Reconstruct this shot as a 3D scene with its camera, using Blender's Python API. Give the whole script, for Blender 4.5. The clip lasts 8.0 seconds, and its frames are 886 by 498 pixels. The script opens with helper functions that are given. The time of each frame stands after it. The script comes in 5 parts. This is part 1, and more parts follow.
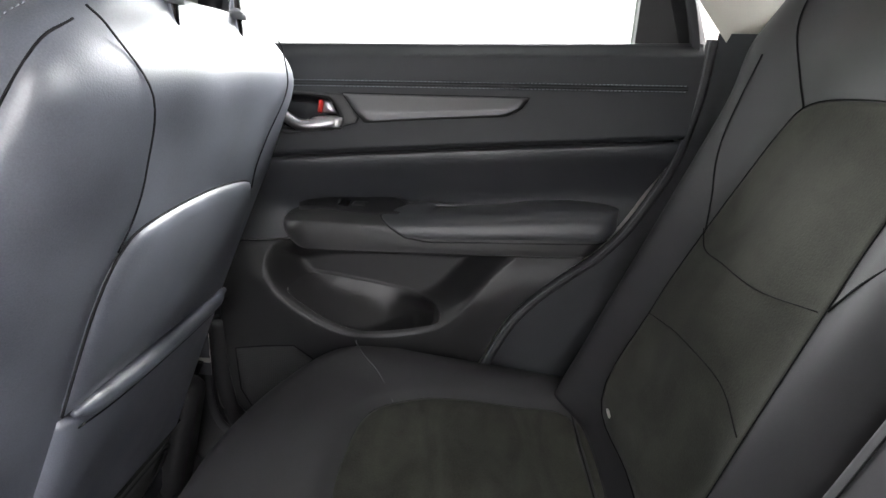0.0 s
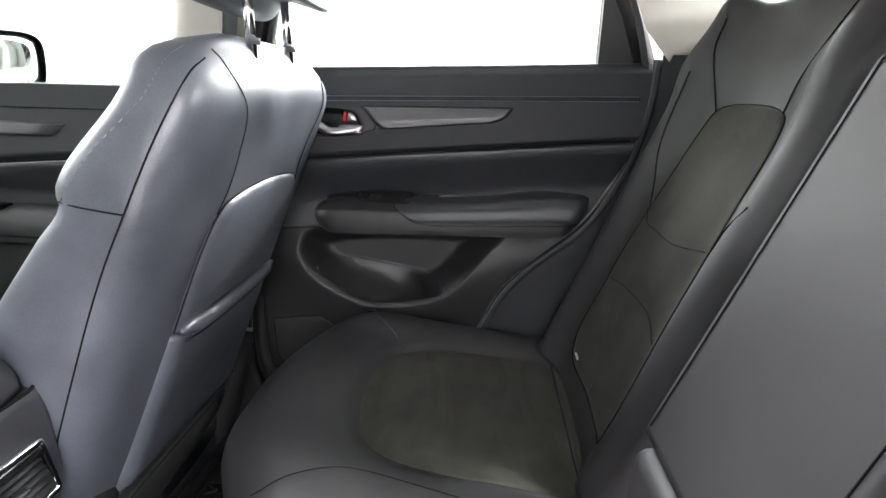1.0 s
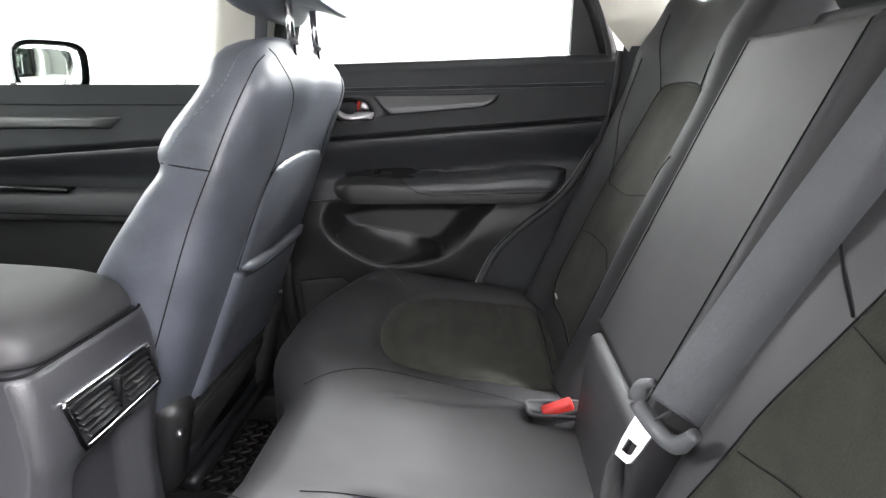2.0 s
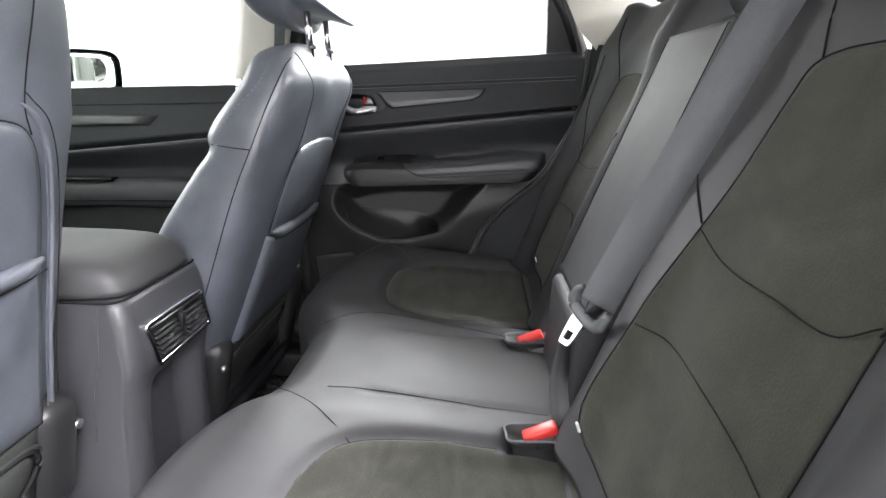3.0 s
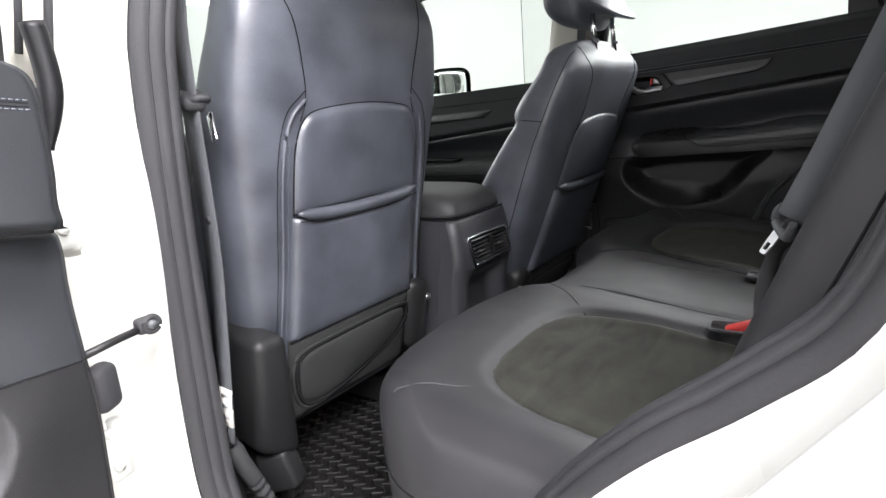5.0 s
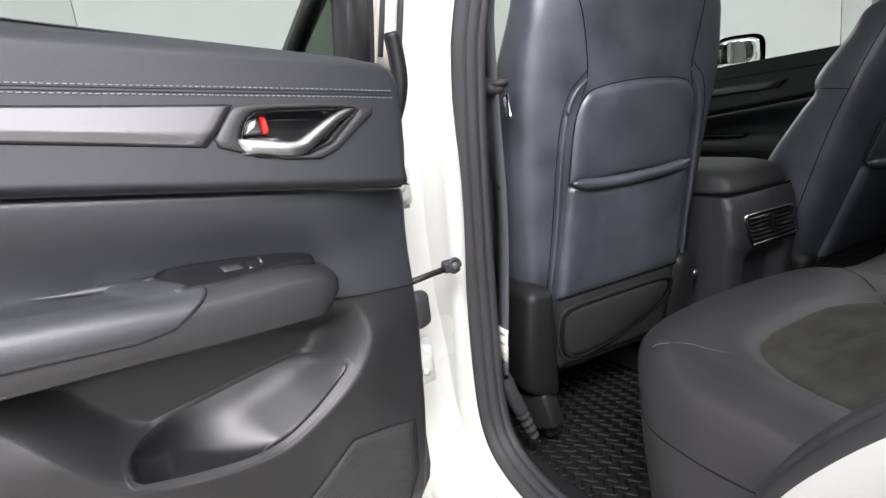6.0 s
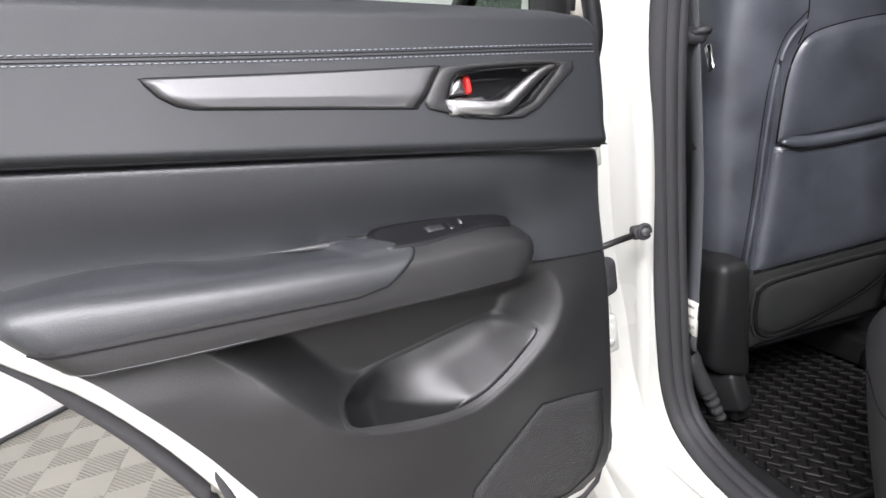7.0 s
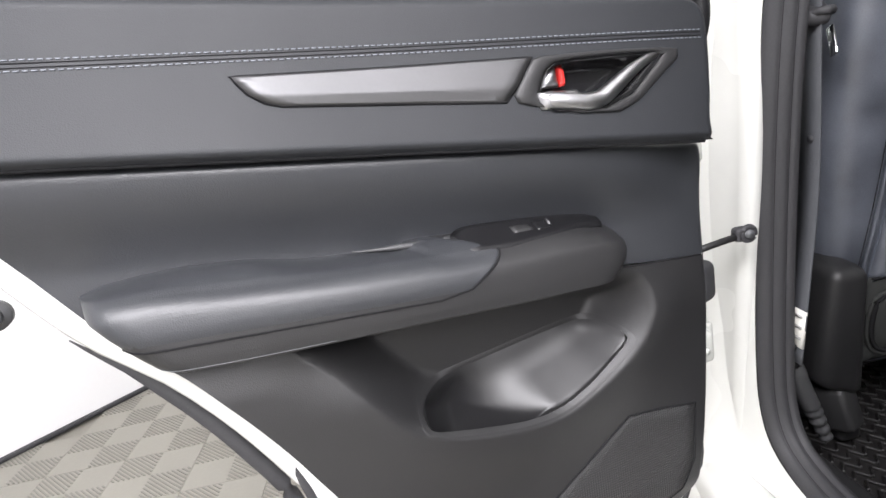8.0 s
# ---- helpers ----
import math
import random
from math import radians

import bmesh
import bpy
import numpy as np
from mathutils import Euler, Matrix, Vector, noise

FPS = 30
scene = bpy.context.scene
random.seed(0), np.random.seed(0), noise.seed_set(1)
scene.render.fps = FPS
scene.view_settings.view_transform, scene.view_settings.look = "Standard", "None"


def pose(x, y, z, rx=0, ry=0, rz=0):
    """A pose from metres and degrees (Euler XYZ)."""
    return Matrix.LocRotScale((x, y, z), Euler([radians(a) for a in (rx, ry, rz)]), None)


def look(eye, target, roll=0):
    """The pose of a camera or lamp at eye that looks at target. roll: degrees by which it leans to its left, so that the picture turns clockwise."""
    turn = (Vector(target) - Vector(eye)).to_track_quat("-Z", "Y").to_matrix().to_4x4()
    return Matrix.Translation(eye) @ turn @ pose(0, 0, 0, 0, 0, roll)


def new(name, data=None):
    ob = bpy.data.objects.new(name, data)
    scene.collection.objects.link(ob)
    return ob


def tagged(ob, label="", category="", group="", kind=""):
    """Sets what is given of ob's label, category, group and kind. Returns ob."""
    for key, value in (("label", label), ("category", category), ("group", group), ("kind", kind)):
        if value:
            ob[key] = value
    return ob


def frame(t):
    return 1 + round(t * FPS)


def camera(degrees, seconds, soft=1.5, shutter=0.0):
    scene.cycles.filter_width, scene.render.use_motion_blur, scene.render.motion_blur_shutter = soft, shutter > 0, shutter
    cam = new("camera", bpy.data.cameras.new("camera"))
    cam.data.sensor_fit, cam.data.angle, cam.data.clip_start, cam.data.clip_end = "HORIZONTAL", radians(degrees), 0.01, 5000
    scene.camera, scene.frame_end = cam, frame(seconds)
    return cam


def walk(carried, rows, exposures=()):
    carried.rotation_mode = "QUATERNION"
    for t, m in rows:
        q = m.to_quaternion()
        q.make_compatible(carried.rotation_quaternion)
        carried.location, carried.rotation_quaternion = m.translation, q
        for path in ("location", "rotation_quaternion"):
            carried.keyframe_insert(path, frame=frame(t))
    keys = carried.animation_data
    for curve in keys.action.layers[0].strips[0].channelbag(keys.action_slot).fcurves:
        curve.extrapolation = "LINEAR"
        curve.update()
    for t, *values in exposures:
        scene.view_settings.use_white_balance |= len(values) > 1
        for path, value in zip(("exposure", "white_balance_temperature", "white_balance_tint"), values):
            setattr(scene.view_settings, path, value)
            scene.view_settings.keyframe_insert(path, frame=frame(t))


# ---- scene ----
cam = camera(75.5, 8.0)
PATH = [
    (0, (0.113, -0.212, 1.181), (0.043, 1.701, 0.6), 4.1),
    (0.5, (0.12, -0.322, 1.173), (0.024, 1.602, 0.638), 3.9),
    (1, (0.139, -0.436, 1.18), (0.035, 1.49, 0.649), 3.3),
    (1.5, (0.145, -0.55, 1.17), (0.041, 1.375, 0.638), 2.6),
    (3, (0.189, -0.885, 1.141), (0.068, 1.041, 0.617), 0.8),
    (3.5, (0.211, -0.98, 1.135), (0.07, 0.944, 0.608), 0.6),
    (4, (0.263, -1.057, 1.117), (-0.037, 0.848, 0.588), -0.7),
    (4.2, (0.286, -1.081, 1.109), (-0.135, 0.802, 0.584), -1.5),
    (5.3, (0.468, -1.22, 1.088), (-0.947, 0.117, 0.632), -5.6),
    (5.5, (0.487, -1.237, 1.091), (-1.057, -0.049, 0.641), -6.1),
    (6, (0.497, -1.275, 1.088), (-1.244, -0.399, 0.64), -7.1),
    (6.5, (0.476, -1.313, 1.081), (-1.366, -0.688, 0.616), -8.4),
    (7, (0.458, -1.338, 1.086), (-1.44, -0.928, 0.604), -9.5),
    (7.5, (0.438, -1.344, 1.091), (-1.485, -1.084, 0.606), -10.0),
    (8, (0.425, -1.345, 1.096), (-1.509, -1.186, 0.614), -10.0),
]
walk(cam, [(t, look(eye, target, roll)) for t, eye, target, roll in PATH],
     [(0.0, 1.52), (1.0, 1.50), (2.0, 1.42), (3.5, 1.25), (4.2, 0.84), (5.3, -0.32), (5.5, -0.53), (6.0, -0.72), (6.5, -0.72), (7.0, -0.75), (8.0, -0.88)])

# ---- light ----
world = bpy.data.worlds.new("booth_world")
scene.world = world
world.use_nodes = True
world.node_tree.nodes["Background"].inputs[0].default_value = (0.97, 0.96, 1.0, 1)
world.node_tree.nodes["Background"].inputs[1].default_value = 0.15


def area_lamp(name, m, sx, sy, watts, colour=(1, 1, 1)):
    data = bpy.data.lights.new(name, "AREA")
    data.shape, data.size, data.size_y, data.energy, data.color = "RECTANGLE", sx, sy, watts, colour
    ob = new(name, data)
    ob.matrix_world = m
    return ob


BOOTH = (-0.53, 0.26)
TOP = 3.3
for lx, ly, lz, tilt, spin, sx, sy, watts in (
        (1.95, -1.35, 3.05, 40, -115, 2.2, 0.7, 240), (0.9, 2.75, 2.6, 54, -8, 3.4, 0.8, 210), (-3.25, 0.9, 2.1, 75, 79, 1.4, 0.7, 32),
        (2.35, -0.2, 2.2, 64, -87, 2.2, 0.8, 220), (1.5, -2.1, 2.6, 55, -132, 1.4, 0.7, 62)):
    area_lamp("booth_lamp", pose(lx, ly, lz, 0, 0, spin) @ pose(0, 0, 0, -tilt, 0, 0), sx, sy, watts, (1.0, 0.975, 1.02))


# ---- materials ----
def material(name, colour, rough=0.5, metal=0.0, grain=0.0, bump=0.0, scale=60.0, vary=0.15, spec=0.5, sheen=0.0,
             patch=3.0, coat=0.0, voronoi=False, rough_vary=0.08, crease=0.0):
    """A surface with large and fine variation of colour, gloss and relief, in metres."""
    mat = bpy.data.materials.new(name)
    mat.use_nodes = True
    nt = mat.node_tree
    n, link = nt.nodes, nt.links.new
    b = n["Principled BSDF"]
    b.inputs["Metallic"].default_value = metal
    b.inputs["Specular IOR Level"].default_value = spec
    b.inputs["Sheen Weight"].default_value = sheen
    b.inputs["Sheen Roughness"].default_value = 0.5
    b.inputs["Coat Weight"].default_value = coat
    b.inputs["Coat Roughness"].default_value = 0.08
    co = n.new("ShaderNodeTexCoord").outputs["Object"]
    big = n.new("ShaderNodeTexNoise")
    big.inputs["Scale"].default_value, big.inputs["Detail"].default_value = patch, 4
    link(co, big.inputs["Vector"])
    fine = n.new("ShaderNodeTexNoise")
    fine.inputs["Scale"].default_value, fine.inputs["Detail"].default_value = scale, 3
    link(co, fine.inputs["Vector"])
    mix = n.new("ShaderNodeMix")
    mix.data_type = "FLOAT"
    mix.inputs[0].default_value = 0.35 + grain
    link(big.outputs[0], mix.inputs[2])
    link(fine.outputs[0], mix.inputs[3])
    ramp = n.new("ShaderNodeMapRange")
    ramp.inputs[1].default_value, ramp.inputs[2].default_value = 0.3, 0.7
    ramp.inputs[3].default_value, ramp.inputs[4].default_value = 1 - vary, 1 + vary
    link(mix.outputs[0], ramp.inputs[0])
    tint = n.new("ShaderNodeMix")
    tint.data_type, tint.blend_type = "RGBA", "MULTIPLY"
    tint.inputs[0].default_value = 1
    tint.inputs[6].default_value = (*colour, 1)
    link(ramp.outputs[0], tint.inputs[7])
    link(tint.outputs[2], b.inputs["Base Color"])
    gloss = n.new("ShaderNodeMapRange")
    gloss.inputs[1].default_value, gloss.inputs[2].default_value = 0.3, 0.7
    gloss.inputs[3].default_value, gloss.inputs[4].default_value = rough - rough_vary, min(1, rough + rough_vary)
    link(big.outputs[0], gloss.inputs[0])
    link(gloss.outputs[0], b.inputs["Roughness"])
    if bump:
        if voronoi:
            tex = n.new("ShaderNodeTexVoronoi")
            tex.inputs["Scale"].default_value = scale
            link(co, tex.inputs["Vector"])
            height = tex.outputs["Distance"]
        else:
            height = fine.outputs[0]
        bp = n.new("ShaderNodeBump")
        bp.inputs["Strength"].default_value, bp.inputs["Distance"].default_value = bump, 0.001
        link(height, bp.inputs["Height"])
        link(bp.outputs[0], b.inputs["Normal"])
        if crease:
            # soft dents and pulls of the stretched hide
            soft = n.new("ShaderNodeTexNoise")
            soft.inputs["Scale"].default_value, soft.inputs["Detail"].default_value, soft.inputs["Distortion"].default_value = 14, 1, 0.2
            link(co, soft.inputs["Vector"])
            dent = n.new("ShaderNodeBump")
            dent.inputs["Strength"].default_value, dent.inputs["Distance"].default_value = crease, 0.01
            link(soft.outputs[0], dent.inputs["Height"])
            link(dent.outputs[0], bp.inputs["Normal"])
    return mat


# the bluish light on the front seats is put into this leather's colour
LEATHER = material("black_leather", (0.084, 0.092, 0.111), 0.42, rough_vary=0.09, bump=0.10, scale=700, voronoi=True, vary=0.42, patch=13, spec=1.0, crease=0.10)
DOOR_LEATHER = material("door_leather", (0.029, 0.031, 0.035), 0.42, bump=0.16, scale=700, voronoi=True, vary=0.12, spec=0.6)
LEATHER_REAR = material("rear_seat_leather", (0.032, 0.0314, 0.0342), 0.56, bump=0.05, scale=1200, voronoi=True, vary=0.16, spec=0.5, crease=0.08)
SOFT = material("soft_touch_trim", (0.021, 0.0226, 0.0257), 0.56, bump=0.16, scale=900, voronoi=True, vary=0.10, spec=0.34)
LID = material("lid_leather", (0.050, 0.050, 0.052), 0.52, bump=0.1, scale=700, voronoi=True, vary=0.1, rough_vary=0.05)
CONSOLE = material("console_plastic", (0.048, 0.049, 0.054), 0.38, bump=0.3, scale=800, voronoi=True, vary=0.12, spec=0.8)
THREAD = material("grey_thread", (0.085, 0.088, 0.092), 0.7, vary=0.1)
TRIM = material("grained_plastic", (0.019, 0.019, 0.0197), 0.44, bump=0.14, scale=800, voronoi=True, vary=0.14, spec=0.5)
POCKET_TRIM = material("smooth_plastic", (0.020, 0.020, 0.021), 0.43, vary=0.1, spec=0.6)
SATIN_BLACK = material("satin_black", (0.009, 0.009, 0.010), 0.40, vary=0.06, spec=0.3)
LEVER = material("satin_chrome", (0.42, 0.42, 0.43), 0.34, metal=1.0, vary=0.04, rough_vary=0.04)
GLOSS = material("gloss_black", (0.012, 0.012, 0.013), 0.16, vary=0.05, rough_vary=0.03)
SILVER = material("satin_silver", (0.108, 0.108, 0.111), 0.48, metal=0.9, vary=0.05, scale=300, rough_vary=0.04)
TONGUE = material("plated_steel", (0.45, 0.45, 0.46), 0.36, metal=1.0, vary=0.05, rough_vary=0.04)
CHROME = material("chrome", (0.80, 0.80, 0.82), 0.10, metal=1.0, vary=0.02, rough_vary=0.02)
PAINT = material("white_paint", (0.70, 0.705, 0.67), 0.25, vary=0.02, coat=0.8, patch=1.5)
HINGE = material("painted_hinge", (0.66, 0.67, 0.63), 0.4, vary=0.06)
RUBBER = material("seal_rubber", (0.037, 0.037, 0.040), 0.60, bump=0.2, scale=400, vary=0.2)
SEAM = material("seam_thread", (0.014, 0.014, 0.015), 0.9, vary=0.1, spec=0.1)
STITCH_DARK = material("dark_thick_thread", (0.045, 0.045, 0.047), 0.6, vary=0.15)
# backrest leather again, darker: the shade on its flanks is put into the colour
FLANK = material("shaded_leather", (0.014, 0.014, 0.015), 0.48, bump=0.1, scale=700, voronoi=True, vary=0.12, spec=0.4)
STITCH = material("pale_stitching", (0.20, 0.215, 0.24), 0.7, vary=0.1)
BLUE = material("blue_grey_stitching", (0.09, 0.105, 0.13), 0.7, vary=0.1)
CARPET = material("dark_carpet", (0.015, 0.015, 0.0147), 0.98, bump=1.0, scale=350, vary=0.4, grain=0.3)
MAT_RUBBER = material("mat_rubber", (0.0100, 0.0092, 0.0092), 0.52, bump=0.3, scale=250, vary=0.25)
BEIGE = material("pale_pillar_trim", (0.60, 0.58, 0.52), 0.75, bump=0.2, scale=700, vary=0.04)
POCKET_CLOTH = material("pocket_cloth", (0.038, 0.0395, 0.038), 0.95, bump=0.8, scale=500, vary=0.25, spec=0.1)
WEB = material("belt_webbing", (0.074, 0.078, 0.086), 0.60, bump=0.6, scale=900, vary=0.12, patch=6)
RED = material("red_plastic", (0.62, 0.035, 0.030), 0.35, vary=0.05)
LABEL = material("printed_label", (0.72, 0.71, 0.66), 0.6, vary=0.05)
INK = material("label_ink", (0.34, 0.34, 0.33), 0.7)
WALL = material("booth_white", (0.80, 0.80, 0.80), 0.8, vary=0.02, patch=0.6)
PLASTIC_DARK = material("dark_grey_plastic", (0.055, 0.056, 0.058), 0.45, vary=0.08)
PLASTIC_GREY = material("grey_plastic", (0.10, 0.105, 0.11), 0.45, vary=0.1)
TYRE = material("tyre_rubber", (0.02, 0.02, 0.02), 0.8, bump=0.3, scale=120)
TILE = material("beige_floor_tile", (0.30, 0.288, 0.250), 0.55, bump=0.1, scale=90, vary=0.06)
RIB = material("beige_tile_rib", (0.235, 0.226, 0.198), 0.6, vary=0.06)


def glass_material():
    mat = bpy.data.materials.new("tinted_glass")
    mat.use_nodes = True
    b = mat.node_tree.nodes["Principled BSDF"]
    b.inputs["Base Color"].default_value = (0.150, 0.186, 0.156, 1)
    b.inputs["Roughness"].default_value = 0.0
    b.inputs["IOR"].default_value = 1.05
    b.inputs["Transmission Weight"].default_value = 1.0
    return mat


GLASS = glass_material()


def suede_material():
    """Olive-grey suede: its nap brushed lighter and darker in streaks and finger marks."""
    mat = bpy.data.materials.new("suede_insert")
    mat.use_nodes = True
    n, link = mat.node_tree.nodes, mat.node_tree.links.new
    b = n["Principled BSDF"]
    b.inputs["Roughness"].default_value, b.inputs["Specular IOR Level"].default_value = 0.95, 0.1
    b.inputs["Sheen Weight"].default_value, b.inputs["Sheen Roughness"].default_value = 0.08, 0.5
    co = n.new("ShaderNodeTexCoord").outputs["Object"]
    turned = n.new("ShaderNodeMapping")
    turned.inputs["Rotation"].default_value, turned.inputs["Scale"].default_value = (0.4, 0.5, 0.6), (2.4, 0.8, 1.0)
    link(co, turned.inputs["Vector"])
    marks = []
    for vec, scale, detail, warp in ((turned.outputs[0], 7.0, 4, 1.6), (co, 17.0, 3, 0.8), (co, 420.0, 2, 0.0)):
        t = n.new("ShaderNodeTexNoise")
        t.inputs["Scale"].default_value, t.inputs["Detail"].default_value, t.inputs["Distortion"].default_value = scale, detail, warp
        link(vec, t.inputs["Vector"])
        marks.append(t.outputs[0])
    total = marks[0]
    for other, share in ((marks[1], 0.30), (marks[2], 0.22)):
        mix = n.new("ShaderNodeMix")
        mix.data_type = "FLOAT"
        mix.inputs[0].default_value = share
        link(total, mix.inputs[2])
        link(other, mix.inputs[3])
        total = mix.outputs[0]
    ramp = n.new("ShaderNodeValToRGB")
    ramp.color_ramp.elements[0].position, ramp.color_ramp.elements[0].color = 0.34, (0.0260, 0.0262, 0.0215, 1)
    ramp.color_ramp.elements[1].position, ramp.color_ramp.elements[1].color = 0.66, (0.0560, 0.0570, 0.0465, 1)
    link(total, ramp.inputs[0])
    link(ramp.outputs[0], b.inputs["Base Color"])
    bp = n.new("ShaderNodeBump")
    bp.inputs["Strength"].default_value, bp.inputs["Distance"].default_value = 0.5, 0.001
    link(marks[2], bp.inputs["Height"])
    link(bp.outputs[0], b.inputs["Normal"])
    return mat


SUEDE = suede_material()
MIRROR = material("mirror_glass", (0.85, 0.87, 0.88), 0.02, metal=1.0, vary=0.0, rough_vary=0.0)


def perforated():
    """Speaker grille: a plate with rows of fine holes."""
    mat = material("speaker_grille", (0.026, 0.026, 0.027), 0.55, vary=0.1)
    n, link = mat.node_tree.nodes, mat.node_tree.links.new
    b = n["Principled BSDF"]
    tex = n.new("ShaderNodeTexVoronoi")
    tex.inputs["Scale"].default_value, tex.inputs["Randomness"].default_value = 280, 0.0
    link(n.new("ShaderNodeTexCoord").outputs["Object"], tex.inputs["Vector"])
    bp = n.new("ShaderNodeBump")
    bp.inputs["Strength"].default_value, bp.inputs["Distance"].default_value = 1.0, 0.002
    link(tex.outputs["Distance"], bp.inputs["Height"])
    link(bp.outputs[0], b.inputs["Normal"])
    return mat


GRILLE = perforated()


# ---- building helpers ----
def part(name, bm, mat, parent=None, label="", smooth=True, m=None):
    """Links a bmesh as one mesh object under a thing or a part."""
    data = bpy.data.meshes.new(name)
    if m is not None:
        bm.transform(m)
    bmesh.ops.recalc_face_normals(bm, faces=bm.faces)
    bm.to_mesh(data)
    bm.free()
    data.materials.append(mat)
    if smooth:
        data.shade_smooth()
    ob = new(name, data)
    if parent:
        ob.parent = parent
    if label:
        tagged(ob, label)
    return ob


def thing(name, label, category, m=None, group="", kind=""):
    ob = new(name)
    ob.empty_display_size = 0.05
    if m is not None:
        ob.matrix_basis = m
    return tagged(ob, label, category, group, kind)


def lerp(a, b, t):
    return a + (b - a) * t


def sstep(a, b, x):
    t = min(1.0, max(0.0, (x - a) / (b - a)))
    return t * t * (3 - 2 * t)


def table(rows):
    """A smooth curve through rows of (x, y)."""
    xs, ys = [r[0] for r in rows], [r[1] for r in rows]

    def f(x):
        if x <= xs[0]:
            return ys[0]
        if x >= xs[-1]:
            return ys[-1]
        k = max(i for i in range(len(xs)) if xs[i] <= x)
        k = min(k, len(xs) - 2)
        h = xs[k + 1] - xs[k]
        t = (x - xs[k]) / h
        d = (ys[k + 1] - ys[k]) / h
        d0 = (ys[k + 1] - ys[k - 1]) / (xs[k + 1] - xs[k - 1]) if k > 0 else d
        d1 = (ys[k + 2] - ys[k]) / (xs[k + 2] - xs[k]) if k + 2 < len(xs) else d
        if k > 0 and (ys[k] - ys[k - 1]) * d <= 0:
            d0 = 0
        if k + 2 < len(xs) and (ys[k + 2] - ys[k + 1]) * d <= 0:
            d1 = 0
        return ((2 * t**3 - 3 * t**2 + 1) * ys[k] + (t**3 - 2 * t**2 + t) * h * d0
                + (-2 * t**3 + 3 * t**2) * ys[k + 1] + (t**3 - t**2) * h * d1)

    return f


def span(a, b, n):
    return [a + (b - a) * i / n for i in range(n + 1)]


def grid(fn, us, vs, ring=False, caps=False):
    """A sheet of quads through fn(u, v); ring closes it in u; caps closes both ends in v."""
    bm = bmesh.new()
    rows = [[bm.verts.new(fn(u, v)) for u in us] for v in vs]
    n = len(us)
    for a, b in zip(rows, rows[1:]):
        for i in range(n if ring else n - 1):
            bm.faces.new((a[i], a[(i + 1) % n], b[(i + 1) % n], b[i]))
    if caps:
        bm.faces.new(rows[0][::-1])
        bm.faces.new(rows[-1])
    return bm


def thicken(bm, offset):
    """Gives a sheet a back, moved by offset, and closed edges."""
    offset = Vector(offset)
    edge = [e for e in bm.edges if e.is_boundary]
    twin = {v: bm.verts.new(v.co + offset) for v in list(bm.verts)}
    for f in list(bm.faces):
        bm.faces.new([twin[v] for v in reversed(f.verts)])
    for e in edge:
        a, b = e.verts
        bm.faces.new((a, b, twin[b], twin[a]))
    return bm


def smooth_line(points, per=6, closed=False):
    """A Catmull-Rom line through points."""
    pts = [Vector(p) for p in points]
    n = len(pts)
    out = []
    for i in range(n if closed else n - 1):
        p1, p2 = pts[i], pts[(i + 1) % n]
        p0 = pts[i - 1] if (closed or i) else p1 * 2 - p2
        p3 = pts[(i + 2) % n] if (closed or i + 2 < n) else p2 * 2 - p1
        for k in range(per):
            t = k / per
            out.append(0.5 * (2 * p1 + (p2 - p0) * t + (2 * p0 - 5 * p1 + 4 * p2 - p3) * t * t + (3 * p1 - p0 - 3 * p2 + p3) * t**3))
    if not closed:
        out.append(pts[-1])
    return out


def tube(points, r, sides=6, closed=False, flat=1.0, up=(0, 0, 1), radii=None):
    """A tube along points; flat squeezes it along up."""
    pts = [Vector(p) for p in points]
    n = len(pts)
    bm = bmesh.new()
    rings = []
    for i, p in enumerate(pts):
        a = pts[i - 1] if (closed or i) else pts[0]
        b = pts[(i + 1) % n] if (closed or i + 1 < n) else pts[-1]
        d = (b - a).normalized() if (b - a).length > 1e-9 else Vector((1, 0, 0))
        ref = Vector(up)
        if abs(d.dot(ref)) > 0.95:
            ref = Vector((0.3, 1, 0.2))
        side = d.cross(ref).normalized()
        top = side.cross(d).normalized()
        rr = radii[i] if radii else r
        rings.append([bm.verts.new(p + side * math.cos(k * math.tau / sides) * rr + top * math.sin(k * math.tau / sides) * rr * flat)
                      for k in range(sides)])
    pairs = list(zip(rings, rings[1:])) + ([(rings[-1], rings[0])] if closed else [])
    for a, b in pairs:
        for k in range(sides):
            bm.faces.new((a[k], a[(k + 1) % sides], b[(k + 1) % sides], b[k]))
    if not closed:
        bm.faces.new(rings[0][::-1])
        bm.faces.new(rings[-1])
    return bm


def ribbon(points, width, thick, across):
    """A flat strap along points; across gives the way of its width."""
    pts = [Vector(p) for p in points]
    w = Vector(across).normalized() * width / 2
    bm = bmesh.new()
    rings = []
    for i, p in enumerate(pts):
        d = (pts[min(i + 1, len(pts) - 1)] - pts[max(i - 1, 0)]).normalized()
        nrm = d.cross(w).normalized() * thick / 2
        rings.append([bm.verts.new(p + q) for q in (w + nrm, w - nrm, -w - nrm, -w + nrm)])
    for a, b in zip(rings, rings[1:]):
        for k in range(4):
            bm.faces.new((a[k], a[(k + 1) % 4], b[(k + 1) % 4], b[k]))
    bm.faces.new(rings[0][::-1])
    bm.faces.new(rings[-1])
    return bm


